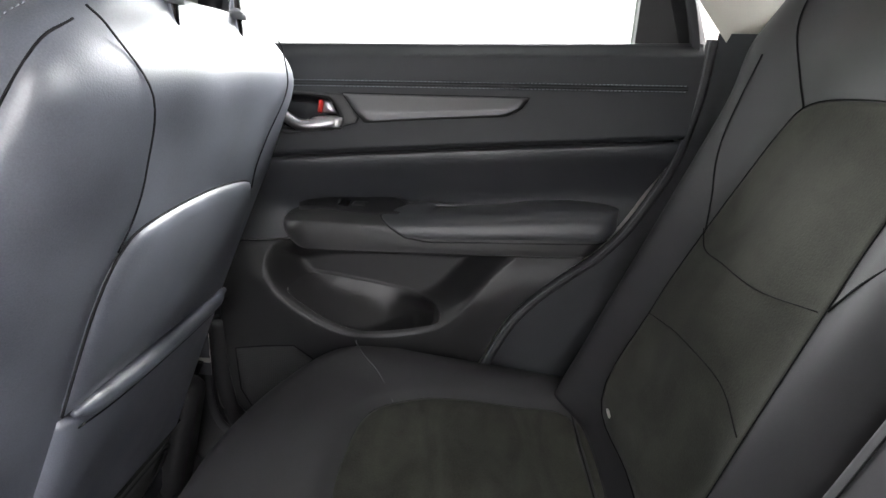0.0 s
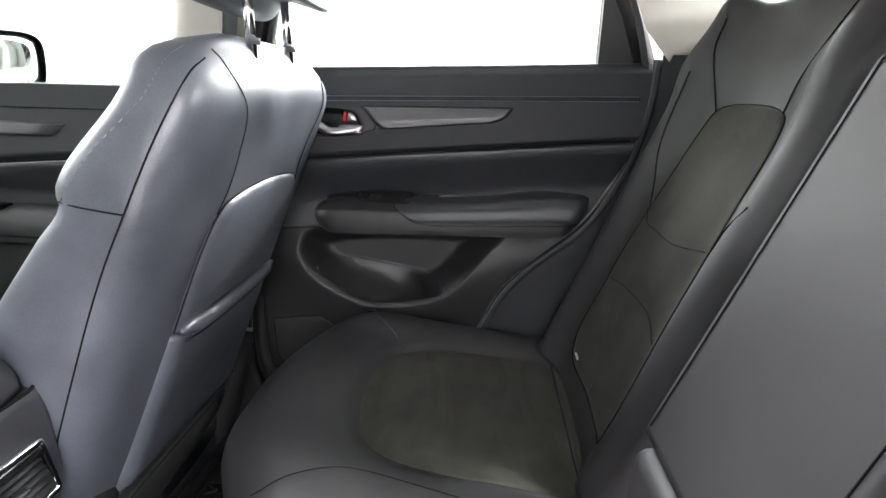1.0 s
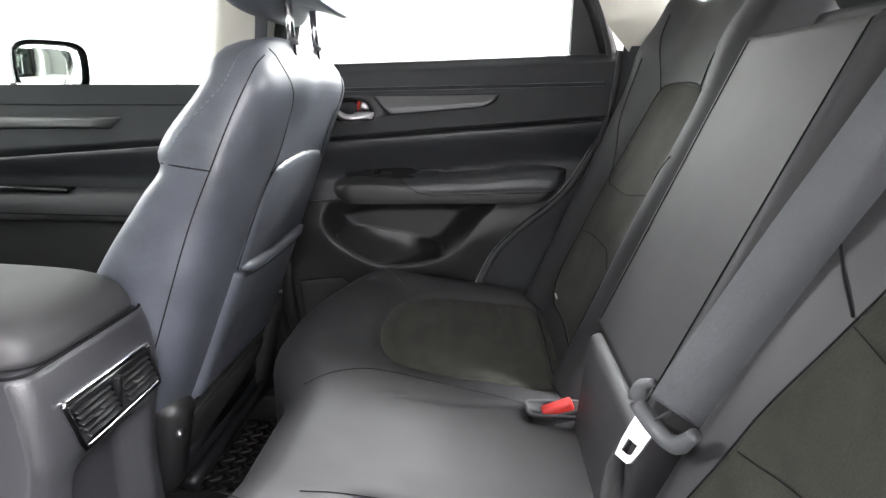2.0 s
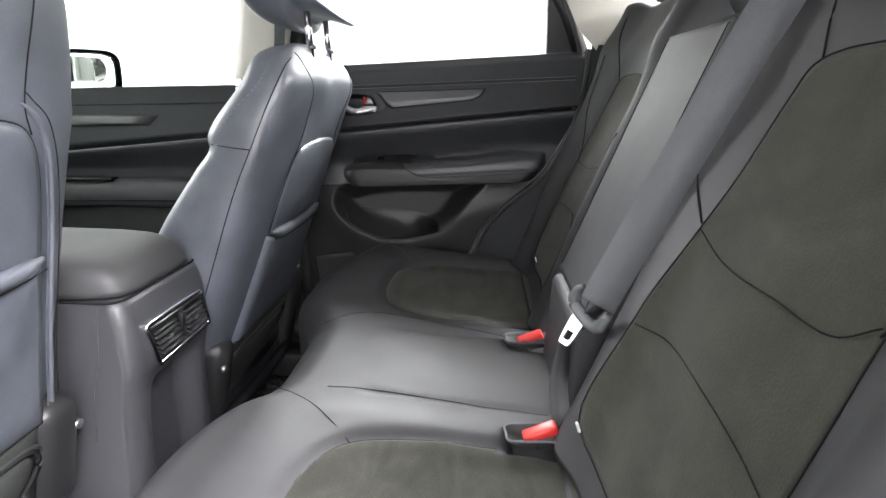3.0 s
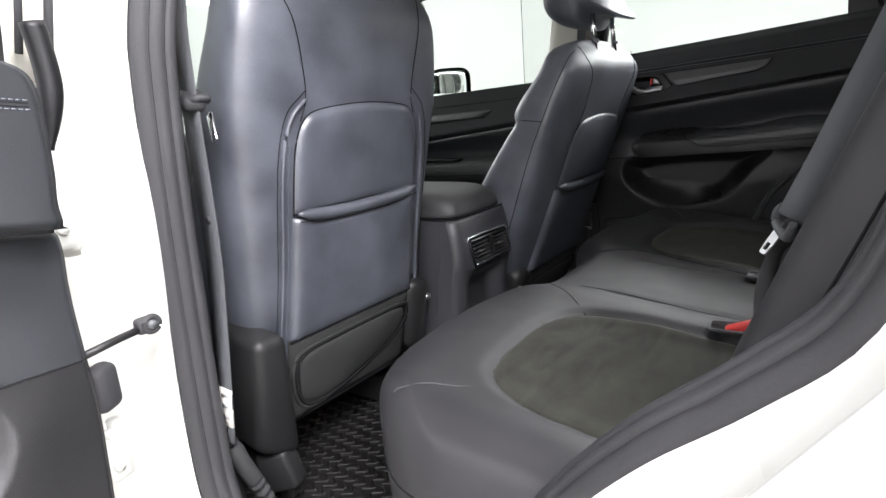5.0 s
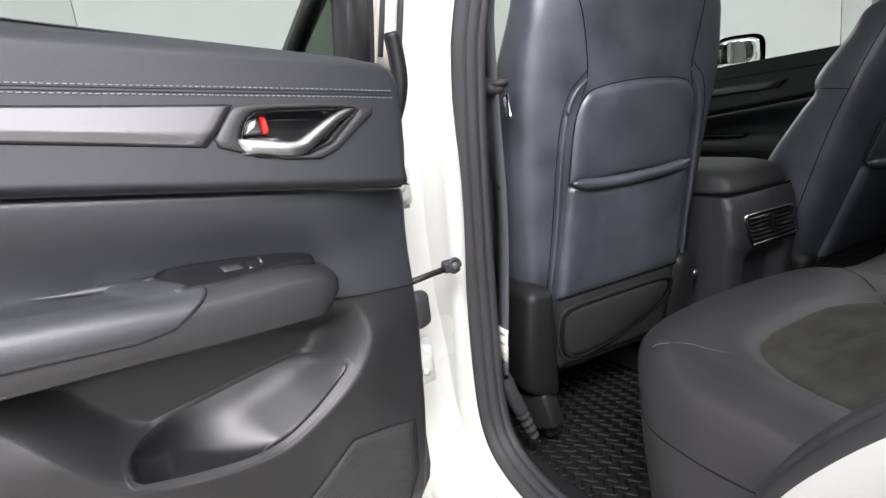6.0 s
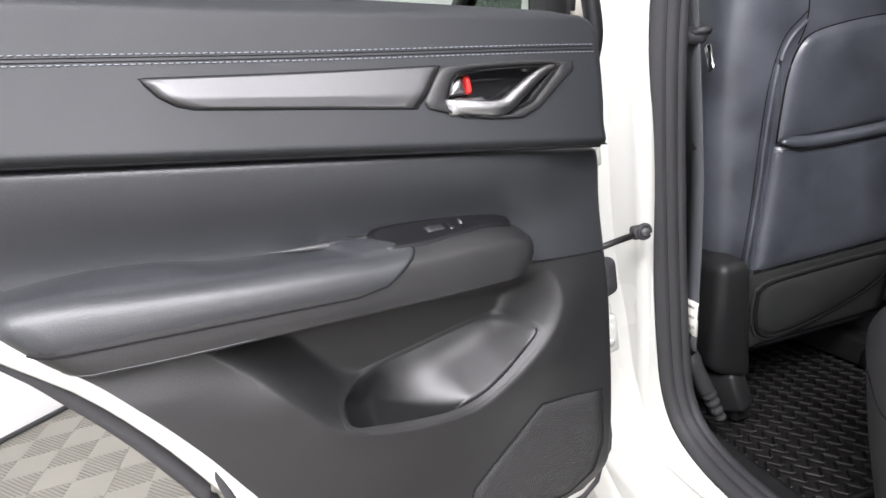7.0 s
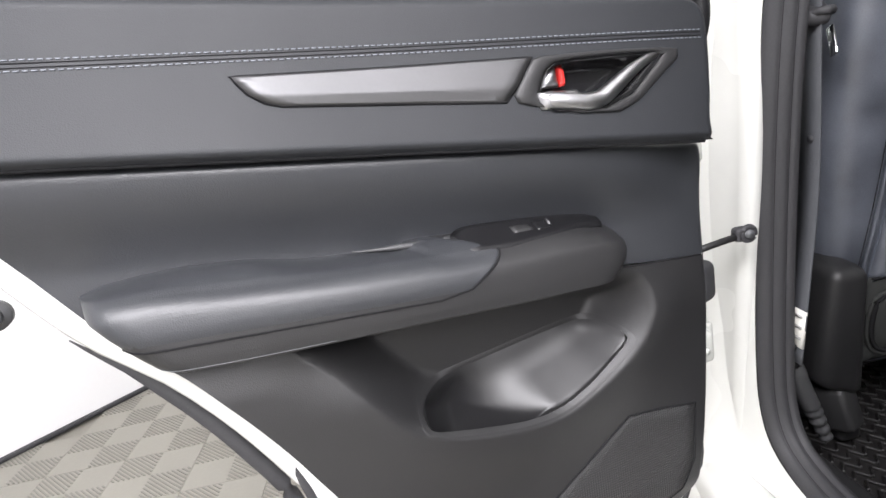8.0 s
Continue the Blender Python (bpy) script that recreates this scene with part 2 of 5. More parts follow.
def block(sx, sy, sz, bevel=0.004, seg=3, at=(0, 0, 0), turn=(0, 0, 0)):
    """A box with rounded edges."""
    bm = bmesh.new()
    bmesh.ops.create_cube(bm, size=1)
    bm.transform(Matrix.Diagonal((sx, sy, sz, 1)))
    bmesh.ops.bevel(bm, geom=list(bm.edges), offset=min(bevel, min(sx, sy, sz) * 0.45), segments=seg, affect="EDGES", profile=0.5)
    bm.transform(pose(*at, *turn))
    return bm


def disc(r, h, at=(0, 0, 0), turn=(0, 0, 0), sides=24, r2=None):
    bm = bmesh.new()
    bmesh.ops.create_cone(bm, cap_ends=True, segments=sides, radius1=r, radius2=r if r2 is None else r2, depth=h)
    bm.transform(pose(*at, *turn))
    return bm


def rounded(points, per=5):
    """A closed outline through 2D points, rounded."""
    return [(p.x, p.y) for p in smooth_line([(x, y, 0) for x, y in points], per, True)]


def patch(outline, fn, rings=8, lift=0.002, pillow=0.0, skirt=0.006):
    """A pad that fills a star-shaped outline on the surface fn(a, b, off): raised by lift, domed by pillow, its rim sunk by skirt."""
    cx = sum(p[0] for p in outline) / len(outline)
    cy = sum(p[1] for p in outline) / len(outline)
    bm = bmesh.new()
    loops = []
    steps = [(1.0, -skirt), (0.992, lift * 0.4)] + [(1 - 0.985 * k / rings, None) for k in range(1, rings + 1)]
    for f, o in steps:
        off = o if o is not None else lift + pillow * (1 - f * f)
        if o is None and f > 0.9:
            off = lift + pillow * (1 - f * f)
        loops.append([bm.verts.new(fn(cx + (x - cx) * f, cy + (y - cy) * f, off)) for x, y in outline])
    n = len(outline)
    for a, b in zip(loops, loops[1:]):
        for i in range(n):
            bm.faces.new((a[i], a[(i + 1) % n], b[(i + 1) % n], b[i]))
    bm.faces.new(loops[-1])
    return bm


def inside(outline, x, y):
    """Signed distance to a closed 2D outline: positive inside."""
    best, ins = 1e9, False
    n = len(outline)
    for i in range(n):
        ax, ay = outline[i]
        bx, by = outline[(i + 1) % n]
        dx, dy = bx - ax, by - ay
        t = max(0, min(1, ((x - ax) * dx + (y - ay) * dy) / (dx * dx + dy * dy + 1e-12)))
        best = min(best, math.hypot(x - ax - t * dx, y - ay - t * dy))
        if (ay > y) != (by > y) and x < (bx - ax) * (y - ay) / (by - ay) + ax:
            ins = not ins
    return best if ins else -best


def near_line(line, x, y):
    """Distance to an open 2D line."""
    best = 1e9
    for (ax, ay), (bx, by) in zip(line, line[1:]):
        dx, dy = bx - ax, by - ay
        t = max(0, min(1, ((x - ax) * dx + (y - ay) * dy) / (dx * dx + dy * dy)))
        best = min(best, math.hypot(x - ax - t * dx, y - ay - t * dy))
    return best


def merge(*bms):
    """Joins bmeshes into the first."""
    first = bms[0]
    for b in bms[1:]:
        data = bpy.data.meshes.new("joined")
        b.to_mesh(data)
        b.free()
        first.from_mesh(data)
        bpy.data.meshes.remove(data)
    return first


# ---- the booth ----
def booth():
    ground = new("ground")
    tagged(ground, "beige interlocking floor of a photo booth", "floor", kind="structure")
    part("base", block(16, 16, 0.1, 0.01, 1, (0, 0, -0.062)), TILE, ground)
    n = 8
    reach = 3.4 / math.cos(math.pi / n)
    first = math.radians(228.84 + 180 / n)
    corner = [Vector((BOOTH[0] + reach * math.cos(first + k * math.tau / n), BOOTH[1] + reach * math.sin(first + k * math.tau / n), 0)) for k in range(n)]
    for k in range(n):
        a, b = corner[k], corner[(k + 1) % n]
        mid, d = (a + b) / 2, b - a
        ang = math.degrees(math.atan2(d.y, d.x))
        w = thing("wall_%d" % (k + 1), "plain white booth wall panel", "wall", pose(mid.x, mid.y, 0, 0, 0, ang), kind="structure")
        part("panel", block(d.length, 0.06, TOP, 0.004, 1, (0, -0.031, TOP / 2)), WALL, w, smooth=False)
        part("base_strip", block(d.length - 0.03, 0.014, 0.022, 0.003, 1, (0, 0.007, 0.013)), RUBBER, w, "thin dark strip along the foot")
    lid = bmesh.new()
    bmesh.ops.create_circle(lid, cap_ends=True, segments=n, radius=reach + 0.1)
    lid.transform(pose(BOOTH[0], BOOTH[1], TOP + 0.02, 0, 0, math.degrees(first)))
    tagged(part("ceiling", thicken(lid, (0, 0, 0.08)), WALL, smooth=False), "plain white booth ceiling", "ceiling", kind="structure")


booth()


# ---- the car's body ----
BODY = thing("car_body", "white car body shell with dark rubber door seals", "car", kind="structure")


def opening(s):
    """The edge of the rear door's opening, from the top of the B-pillar down, along the sill and up over the wheel arch."""
    pts = [(-0.25, 1.52), (-0.285, 1.36), (-0.318, 1.22), (-0.340, 1.10), (-0.358, 0.93), (-0.370, 0.76), (-0.376, 0.62), (-0.372, 0.53), (-0.345, 0.468),
           (-0.28, 0.432), (-0.18, 0.418), (-0.06, 0.418), (0.05, 0.435), (0.115, 0.50), (0.150, 0.59), (0.195, 0.685), (0.246, 0.757), (0.306, 0.823),
           (0.376, 0.885), (0.434, 0.950), (0.468, 1.06), (0.472, 1.20), (0.435, 1.33), (0.36, 1.47), (0.29, 1.53)]
    return [Vector((p.x, s * 0.80, p.y)) for p in smooth_line([(x, z, 0) for x, z in pts], 5)]


def offset_line(line, k):
    """The opening's edge moved outwards by k in its own plane."""
    out = []
    for i, p in enumerate(line):
        a, b = line[max(0, i - 1)], line[min(len(line) - 1, i + 1)]
        d = (b - a).normalized()
        out.append(p + Vector((d.z, 0, -d.x)) * k)
    return out


def body_side(s):
    line = opening(s)
    rows = []
    for k, y in ((0.004, 0.803), (0.018, 0.812), (0.045, 0.818), (0.065, 0.835), (0.085, 0.885), (0.10, 0.908), (0.13, 0.920), (0.17, 0.928)):
        rows.append([Vector((p.x, s * (y - 0.13 * max(0, p.z - 1.2)), p.z)) for p in offset_line(line, k)])
    bm = bmesh.new()
    vr = [[bm.verts.new(p) for p in r] for r in rows]
    for a, b in zip(vr, vr[1:]):
        for i in range(len(a) - 1):
            bm.faces.new((a[i], a[i + 1], b[i + 1], b[i]))
    part("door_frame", bm, PAINT, BODY, "white painted door frame")
    # rubber seal round the opening: three soft ribs parted by grooves
    prof = ((-0.012, 0.748), (-0.019, 0.752), (-0.0215, 0.758), (-0.020, 0.764), (-0.0165, 0.7662), (-0.0185, 0.769), (-0.0180, 0.775), (-0.0150, 0.781), (-0.0105, 0.7832),
            (-0.0115, 0.786), (-0.0095, 0.792), (-0.005, 0.798), (0.0005, 0.8015), (0.004, 0.8015))
    rows = [[Vector((p.x, s * (y - 0.13 * max(0, p.z - 1.2)), p.z)) for p in offset_line(line, k)] for k, y in prof]
    part("door_seal", grid(lambda i, k: rows[k][i], range(len(line)), range(len(prof))), RUBBER, BODY, "dark rubber door seal")
    for g in (4, 8):
        part("seal_groove", tube(rows[g], 0.0007, 5), SEAM, BODY)
    lip = [Vector((p.x, s * (0.765 - 0.13 * max(0, p.z - 1.2)), p.z)) for p in offset_line(line, -0.011)]
    scuff = [p for p in lip if p.z < 1.16 and p.x < 0.1]
    bm = bmesh.new()
    prof = ((0.0, 0.0), (0.012, -0.012), (0.034, -0.030), (0.046, -0.046), (0.060, -0.046), (0.066, -0.030))
    vr = []
    for k, dy in prof:
        vr.append([bm.verts.new((q.x, q.y + s * dy, q.z)) for q in offset_line(scuff, k)])
    for a, b in zip(vr, vr[1:]):
        for i in range(len(a) - 1):
            bm.faces.new((a[i], a[i + 1], b[i + 1], b[i]))
    part("pillar_trim", bm, TRIM, BODY, "black plastic lower pillar and sill trim")
    # B-pillar outer face and upper trim
    zs = span(0.40, 1.56, 24)
    bm = grid(lambda u, z: Vector((lerp(-0.345, -0.56 + 0.07 * sstep(1.1, 1.2, z), u) + 0.10 * max(0, z - 1.2) - 0.06 * (1 - sstep(0.4, 1.1, z)),
                                   s * (lerp(0.822, 0.850, sstep(0.1, 0.5, u)) - 0.13 * max(0, z - 1.2)), z)), span(0, 1, 10), zs)
    part("pillar_panel", thicken(bm, (0, -s * 0.03, 0)), PAINT, BODY, "white painted centre pillar")
    prof = smooth_line([(-0.372, 0.782, 0), (-0.378, 0.735, 0), (-0.388, 0.708, 0), (-0.420, 0.696, 0), (-0.470, 0.700, 0), (-0.500, 0.735, 0)], 4)
    bm = grid(lambda k, z: Vector((prof[k].x + 0.20 * (z - 1.17), s * (prof[k].y - 0.13 * max(0, z - 1.2)), z)), range(len(prof)), span(1.172, 1.58, 10))
    part("pillar_cover", thicken(bm, (0, s * 0.004, 0)), BEIGE, BODY, "pale upper pillar cover")
    # rear side: quarter panel, wheel arch and pale pillar trim round the quarter window
    arch = [(0.10, 0.42), (0.155, 0.52), (0.20, 0.62), (0.27, 0.71), (0.37, 0.79), (0.50, 0.83), (0.66, 0.82), (0.80, 0.76), (0.90, 0.66), (0.96, 0.54), (0.98, 0.42)]
    arch = [Vector((p.x, 0, p.y)) for p in smooth_line([(x, z, 0) for x, z in arch], 4)]
    bm = bmesh.new()
    n = 24
    low = [arch[round(i * (len(arch) - 1) / n)] for i in range(n + 1)]
    high = [Vector((lerp(0.45, 1.45, i / n) if i > 5 else lerp(0.20, 0.60, i / 6), 0, 1.20 if i > 5 else lerp(0.62, 1.20, i / 6))) for i in range(n + 1)]
    rr = []
    for v in span(0, 1, 6):
        rr.append([bm.verts.new((lerp(a.x, b.x, v), s * (0.915 - 0.02 * (v - 0.5) ** 2), lerp(a.z, b.z, v))) for a, b in zip(low, high)])
    for a, b in zip(rr, rr[1:]):
        for i in range(n):
            bm.faces.new((a[i], a[i + 1], b[i + 1], b[i]))
    part("quarter_panel", bm, PAINT, BODY, "white rear quarter panel")
    part("arch_lip", tube([(p.x, s * 0.925, p.z) for p in arch], 0.022, 8), TRIM, BODY, "black plastic wheel arch lip")
    bm = grid(lambda u, v: Vector((lerp(0.40, 1.40, u), s * 0.925, lerp(0.42, 0.3, v))), span(0.6, 1, 4), span(0, 1, 2))
    part("bumper_side", thicken(bm, (0, -s * 0.03, 0)), TRIM, BODY)
    # pale trim behind the rear door, with the quarter window in it
    hole = [(0.66, 1.30), (0.98, 1.31), (0.90, 1.47), (0.62, 1.47)]
    outer = [(0.462, 1.255), (1.22, 1.255), (1.05, 1.55), (0.30, 1.55)]
    a = smooth_line([(x, z, 0) for x, z in rounded(hole, 6)], 1, True)
    bm = bmesh.new()
    k = len(a)
    cx, cz = 0.78, 1.385
    o = []
    for q in a:
        ang = math.atan2(q.y - cz, q.x - cx)
        far = 3.0
        lo = 0.0
        for _ in range(30):
            mid = (lo + far) / 2
            if inside(outer, cx + mid * math.cos(ang), cz + mid * math.sin(ang)) > 0:
                lo = mid
            else:
                far = mid
        o.append((cx + lo * math.cos(ang), cz + lo * math.sin(ang)))
    yy = lambda z, d: s * (0.735 + d - 0.20 * max(0, z - 1.25))
    va = [bm.verts.new((q.x, yy(q.y, 0.05), q.y)) for q in a]
    vb = [bm.verts.new((lerp(q.x, r[0], 0.12), yy(q.y, 0.0), lerp(q.y, r[1], 0.12))) for q, r in zip(a, o)]
    vc = [bm.verts.new((r[0], yy(r[1], 0.0), r[1])) for r in o]
    for p, q in ((va, vb), (vb, vc)):
        for i in range(k):
            bm.faces.new((p[i], p[(i + 1) % k], q[(i + 1) % k], q[i]))
    part("rear_pillar_trim", bm, BEIGE, BODY, "pale trim round the quarter window")
    # wheelhouse side trim between the seat and the seal
    cut = table([(0.55, 0.122), (0.60, 0.139), (0.681, 0.166), (0.764, 0.203), (0.819, 0.247), (0.86, 0.291), (0.894, 0.332), (0.945, 0.375), (1.013, 0.413), (1.072, 0.438), (1.172, 0.457), (1.28, 0.462)])
    flush = 0.752 if s < 0 else 0.738
    if s < 0:
        cut = table([(0.55, 0.10), (0.66, 0.150), (0.72, 0.186), (0.79, 0.249), (0.867, 0.318), (0.92, 0.380), (1.0, 0.442), (1.10, 0.462), (1.28, 0.462)])
    bm = grid(lambda u, z: Vector((lerp(cut(z) + 0.012, 0.70, u), s * (flush - 0.03 * sstep(0, 0.25, u) - 0.01 * u), z)), span(0, 1, 20), span(0.55, 1.27, 30))
    part("wheelhouse_trim", bm, SOFT, BODY, "dark grained wheelhouse side trim")
    bead = [Vector((cut(z) + 0.006, s * (flush + 0.002), z)) for z in span(0.56, 1.26, 40)]
    if s > 0:
        part("trim_bead", tube(bead, 0.009, 6), RUBBER, BODY)
        # a thin paler tube stands in for the highlight along the bead
        part("bead_highlight", tube([q + Vector((-0.006, -0.008, 0)) for q in bead], 0.0016, 5), PLASTIC_GREY, BODY)
    # rocker
    part("rocker", block(2.3, 0.09, 0.20, 0.03, 3, (-0.98, s * 0.865, 0.315)), PAINT, BODY, "white painted sill")
    part("sill_cover", block(2.0, 0.10, 0.05, 0.015, 3, (-0.92, s * 0.745, 0.390)), TRIM, BODY, "black sill cover")
    part("side_skirt", block(2.3, 0.07, 0.06, 0.02, 3, (-0.98, s * 0.87, 0.21)), TRIM, BODY)
    if s > 0:
        kick = smooth_line([(-0.330, 0.750, 0.72), (-0.328, 0.750, 0.62), (-0.316, 0.750, 0.54), (-0.285, 0.750, 0.49), (-0.20, 0.750, 0.468), (0.0, 0.750, 0.462)], 6)
        part("kick_trim", tube(kick, 0.018, 8), TRIM, BODY, "black trim between pillar and sill")
        part("pillar_foot", block(0.13, 0.020, 0.72, 0.008, 3, (-0.395, 0.772, 0.77)), TRIM, BODY, "black lower pillar cover")
    # front wing
    bm = grid(lambda u, v: Vector((lerp(-1.42, -2.95, u), s * (0.925 - 0.20 * u**4), lerp(0.62, 1.03 - 0.12 * u, v))), span(0, 1, 12), span(0, 1, 5))
    part("front_wing", thicken(bm, (0, -s * 0.02, 0)), PAINT, BODY, "white front wing")


body_side(-1)
body_side(1)


def body_top():
    roof = lambda u, v: Vector((lerp(-1.05, 1.15, u), lerp(-0.62, 0.62, v), 1.60 + 0.05 * math.sin(math.pi * u) - 0.05 * (2 * v - 1) ** 4))
    part("roof", thicken(grid(roof, span(0, 1, 16), span(0, 1, 12)), (0, 0, 0.02)), PAINT, BODY, "white roof panel")
    part("headliner", grid(lambda u, v: roof(u, v) + Vector((0, 0, -0.035)), span(0, 1, 16), span(0, 1, 12)), BEIGE, BODY, "pale headliner")
    for s in (-1, 1):
        rail = [Vector((x, s * (0.655 if x > -1 else 0.68), 1.535 + 0.045 * math.sin(math.pi * (x + 1.1) / 2.3))) for x in span(-1.08, 1.15, 14)]
        part("roof_rail", tube(rail, 0.055, 8, flat=0.9), PAINT, BODY, "white roof side rail")
        post = [(-1.08, s * 0.66, 1.54), (-1.35, s * 0.72, 1.36), (-1.62, s * 0.78, 1.17), (-1.75, s * 0.80, 1.05)]
        part("windscreen_pillar", tube(smooth_line(post, 4), 0.045, 8), TRIM, BODY, "dark windscreen pillar")
        tail = [(1.12, s * 0.64, 1.54), (1.28, s * 0.70, 1.35), (1.40, s * 0.76, 1.16)]
        part("tail_pillar", tube(smooth_line(tail, 4), 0.05, 8), PAINT, BODY)
    screen = grid(lambda u, v: Vector((lerp(-1.06, -1.74, v) - 0.10 * (1 - (2 * u - 1) ** 2), lerp(-0.62 - 0.16 * v, 0.62 + 0.16 * v, u), lerp(1.57, 1.04, v))),
                  span(0, 1, 12), span(0, 1, 6))
    ob = part("windscreen", screen, GLASS, BODY, "clear windscreen")
    ob.visible_shadow = False
    hood = grid(lambda u, v: Vector((lerp(-1.70, -3.0, u), lerp(-0.84, 0.84, v) * (1 - 0.12 * u**3), 1.06 - 0.13 * u**1.8 - 0.03 * (2 * v - 1) ** 4)), span(0, 1, 12), span(0, 1, 10))
    part("bonnet", thicken(hood, (0, 0, -0.02)), PAINT, BODY, "white bonnet")
    nose = grid(lambda u, v: Vector((-3.0 - 0.06 * math.sin(math.pi * v) + 0.25 * (2 * u - 1) ** 4, lerp(-0.78, 0.78, u), lerp(0.93, 0.25, v))), span(0, 1, 12), span(0, 1, 8))
    part("front_bumper", thicken(nose, (0.02, 0, 0)), PAINT, BODY)
    gate = grid(lambda u, v: Vector((lerp(1.16, 1.46, sstep(0, 0.6, v)) - 0.10 * (2 * u - 1) ** 4, lerp(-0.74, 0.74, u), lerp(1.57, 0.40, v))), span(0, 1, 12), span(0.38, 1, 10))
    part("tailgate", thicken(gate, (-0.03, 0, 0)), PAINT, BODY, "white tailgate")
    back = grid(lambda u, v: Vector((lerp(1.15, 1.36, v), lerp(-0.62, 0.62, u), lerp(1.56, 1.13, v))), span(0, 1, 8), span(0, 1, 4))
    ob = part("rear_window", back, GLASS, BODY, "rear window")
    ob.visible_shadow = False
    part("dashboard", block(0.45, 1.36, 0.30, 0.08, 4, (-1.52, 0, 0.93)), TRIM, BODY, "black dashboard")
    part("firewall", block(0.06, 1.5, 0.70, 0.01, 2, (-1.78, 0, 0.66)), CARPET, BODY)
    part("cargo_floor", block(0.75, 1.2, 0.04, 0.01, 2, (1.05, 0, 0.72)), CARPET, BODY, "dark cargo floor")


body_top()


def car_floor():
    floor = thing("floor", "dark carpeted car floor", "floor", kind="structure")
    bm = grid(lambda x, y: Vector((x, y, 0.335 + 0.10 * math.exp(-((y / 0.13) ** 4)) - 0.012 * math.exp(-((x + 0.6) / 0.15) ** 2))), span(-1.75, 0.45, 30), span(-0.78, 0.78, 40))
    part("carpet", thicken(bm, (0, 0, -0.04)), CARPET, floor)


car_floor()


def wheel(x, s):
    w = thing("wheel", "black tyre on a silver alloy wheel", "wheel", pose(x, s * 0.80, 0.355), "road wheels")
    prof = [(0.23, -0.10), (0.33, -0.11), (0.352, -0.085), (0.355, 0.0), (0.352, 0.085), (0.33, 0.11), (0.23, 0.10)]
    part("tyre", grid(lambda a, k: Vector((prof[k][0] * math.cos(a), prof[k][1], prof[k][0] * math.sin(a))), [math.tau * i / 40 for i in range(40)], range(7), True), TYRE, w)
    rim = merge(disc(0.23, 0.02, (0, s * 0.06, 0), (90, 0, 0), 32), *[block(0.05, 0.03, 0.19, 0.01, 2, (0.12 * math.cos(a), s * 0.08, 0.12 * math.sin(a)), (0, 90 - math.degrees(a), 0)) for a in [math.tau * i / 5 for i in range(5)]])
    part("rim", rim, SILVER, w)


for wx in (-2.13, 0.57):
    for ws in (-1, 1):
        wheel(wx, ws)


# ---- rear doors ----
HX, HY = -0.429, 0.890


def belt(X):
    return 1.213 + 0.10 * X


def groove(X):
    return 1.049 + 0.145 * X


DOOR_F = table([(0.48, -0.245), (0.504, -0.290), (0.553, -0.309), (0.64, -0.322), (0.725, -0.329), (0.807, -0.333), (0.885, -0.332), (0.938, -0.331), (0.998, -0.329), (1.004, -0.314), (1.02, -0.312), (1.06, -0.321), (1.10, -0.328), (1.134, -0.331), (1.148, -0.329), (1.156, -0.324), (1.163, -0.314), (1.168, -0.298), (1.172, -0.272)])
DOOR_R = table([(0.48, 0.140), (0.60, 0.164), (0.682, 0.186), (0.732, 0.210), (0.781, 0.236), (0.835, 0.270), (0.878, 0.303), (0.91, 0.335), (0.937, 0.358), (0.974, 0.383), (1.038, 0.420), (1.10, 0.441), (1.17, 0.455), (1.25, 0.460)])
DOOR_BEAD = table([(0.48, 0.10), (0.60, 0.135), (0.681, 0.162), (0.764, 0.199), (0.819, 0.243), (0.86, 0.287), (0.894, 0.328), (0.945, 0.371), (1.013, 0.409), (1.072, 0.434), (1.172, 0.453), (1.256, 0.459)])
ARM_T = table([(-0.21, 0.925), (-0.184, 0.933), (-0.156, 0.943), (-0.09, 0.952), (0.0, 0.960), (0.02, 0.956), (0.06, 0.960), (0.12, 0.968), (0.16, 0.980), (0.20, 0.985), (0.25, 0.989), (0.34, 0.988), (0.38, 0.982)])
ARM_C = table([(-0.21, 0.915), (-0.158, 0.930), (-0.046, 0.937), (0.001, 0.941), (0.041, 0.947), (0.12, 0.957), (0.197, 0.968), (0.291, 0.980), (0.38, 0.982)])
ARM_S = table([(-0.21, 0.895), (0.04, 0.903), (0.155, 0.914), (0.258, 0.925), (0.34, 0.934), (0.38, 0.94)])
ARM_B = table([(-0.21, 0.866), (-0.174, 0.867), (-0.093, 0.871), (-0.023, 0.875), (0.053, 0.881), (0.207, 0.893), (0.293, 0.901), (0.38, 0.912)])
JOINT = table([(-0.35, 0.851), (-0.226, 0.864), (-0.20, 0.868), (-0.12, 0.884), (0.20, 0.915), (0.46, 0.935)])
CUP = [(-0.095, 1.083), (-0.101, 1.098), (-0.109, 1.111), (-0.121, 1.1185), (-0.146, 1.1195), (-0.200, 1.1165), (-0.240, 1.113), (-0.256, 1.110), (-0.205, 1.073), (-0.170, 1.064), (-0.110, 1.069)]
RECESS = rounded([(-0.205, 0.862), (-0.10, 0.890), (0.10, 0.905), (0.208, 0.895), (0.167, 0.840), (0.130, 0.790), (0.099, 0.753), (0.062, 0.731), (0.015, 0.716), (-0.041, 0.706), (-0.090, 0.705), (-0.140, 0.722), (-0.187, 0.747), (-0.218, 0.775), (-0.234, 0.808), (-0.230, 0.842)], 4)
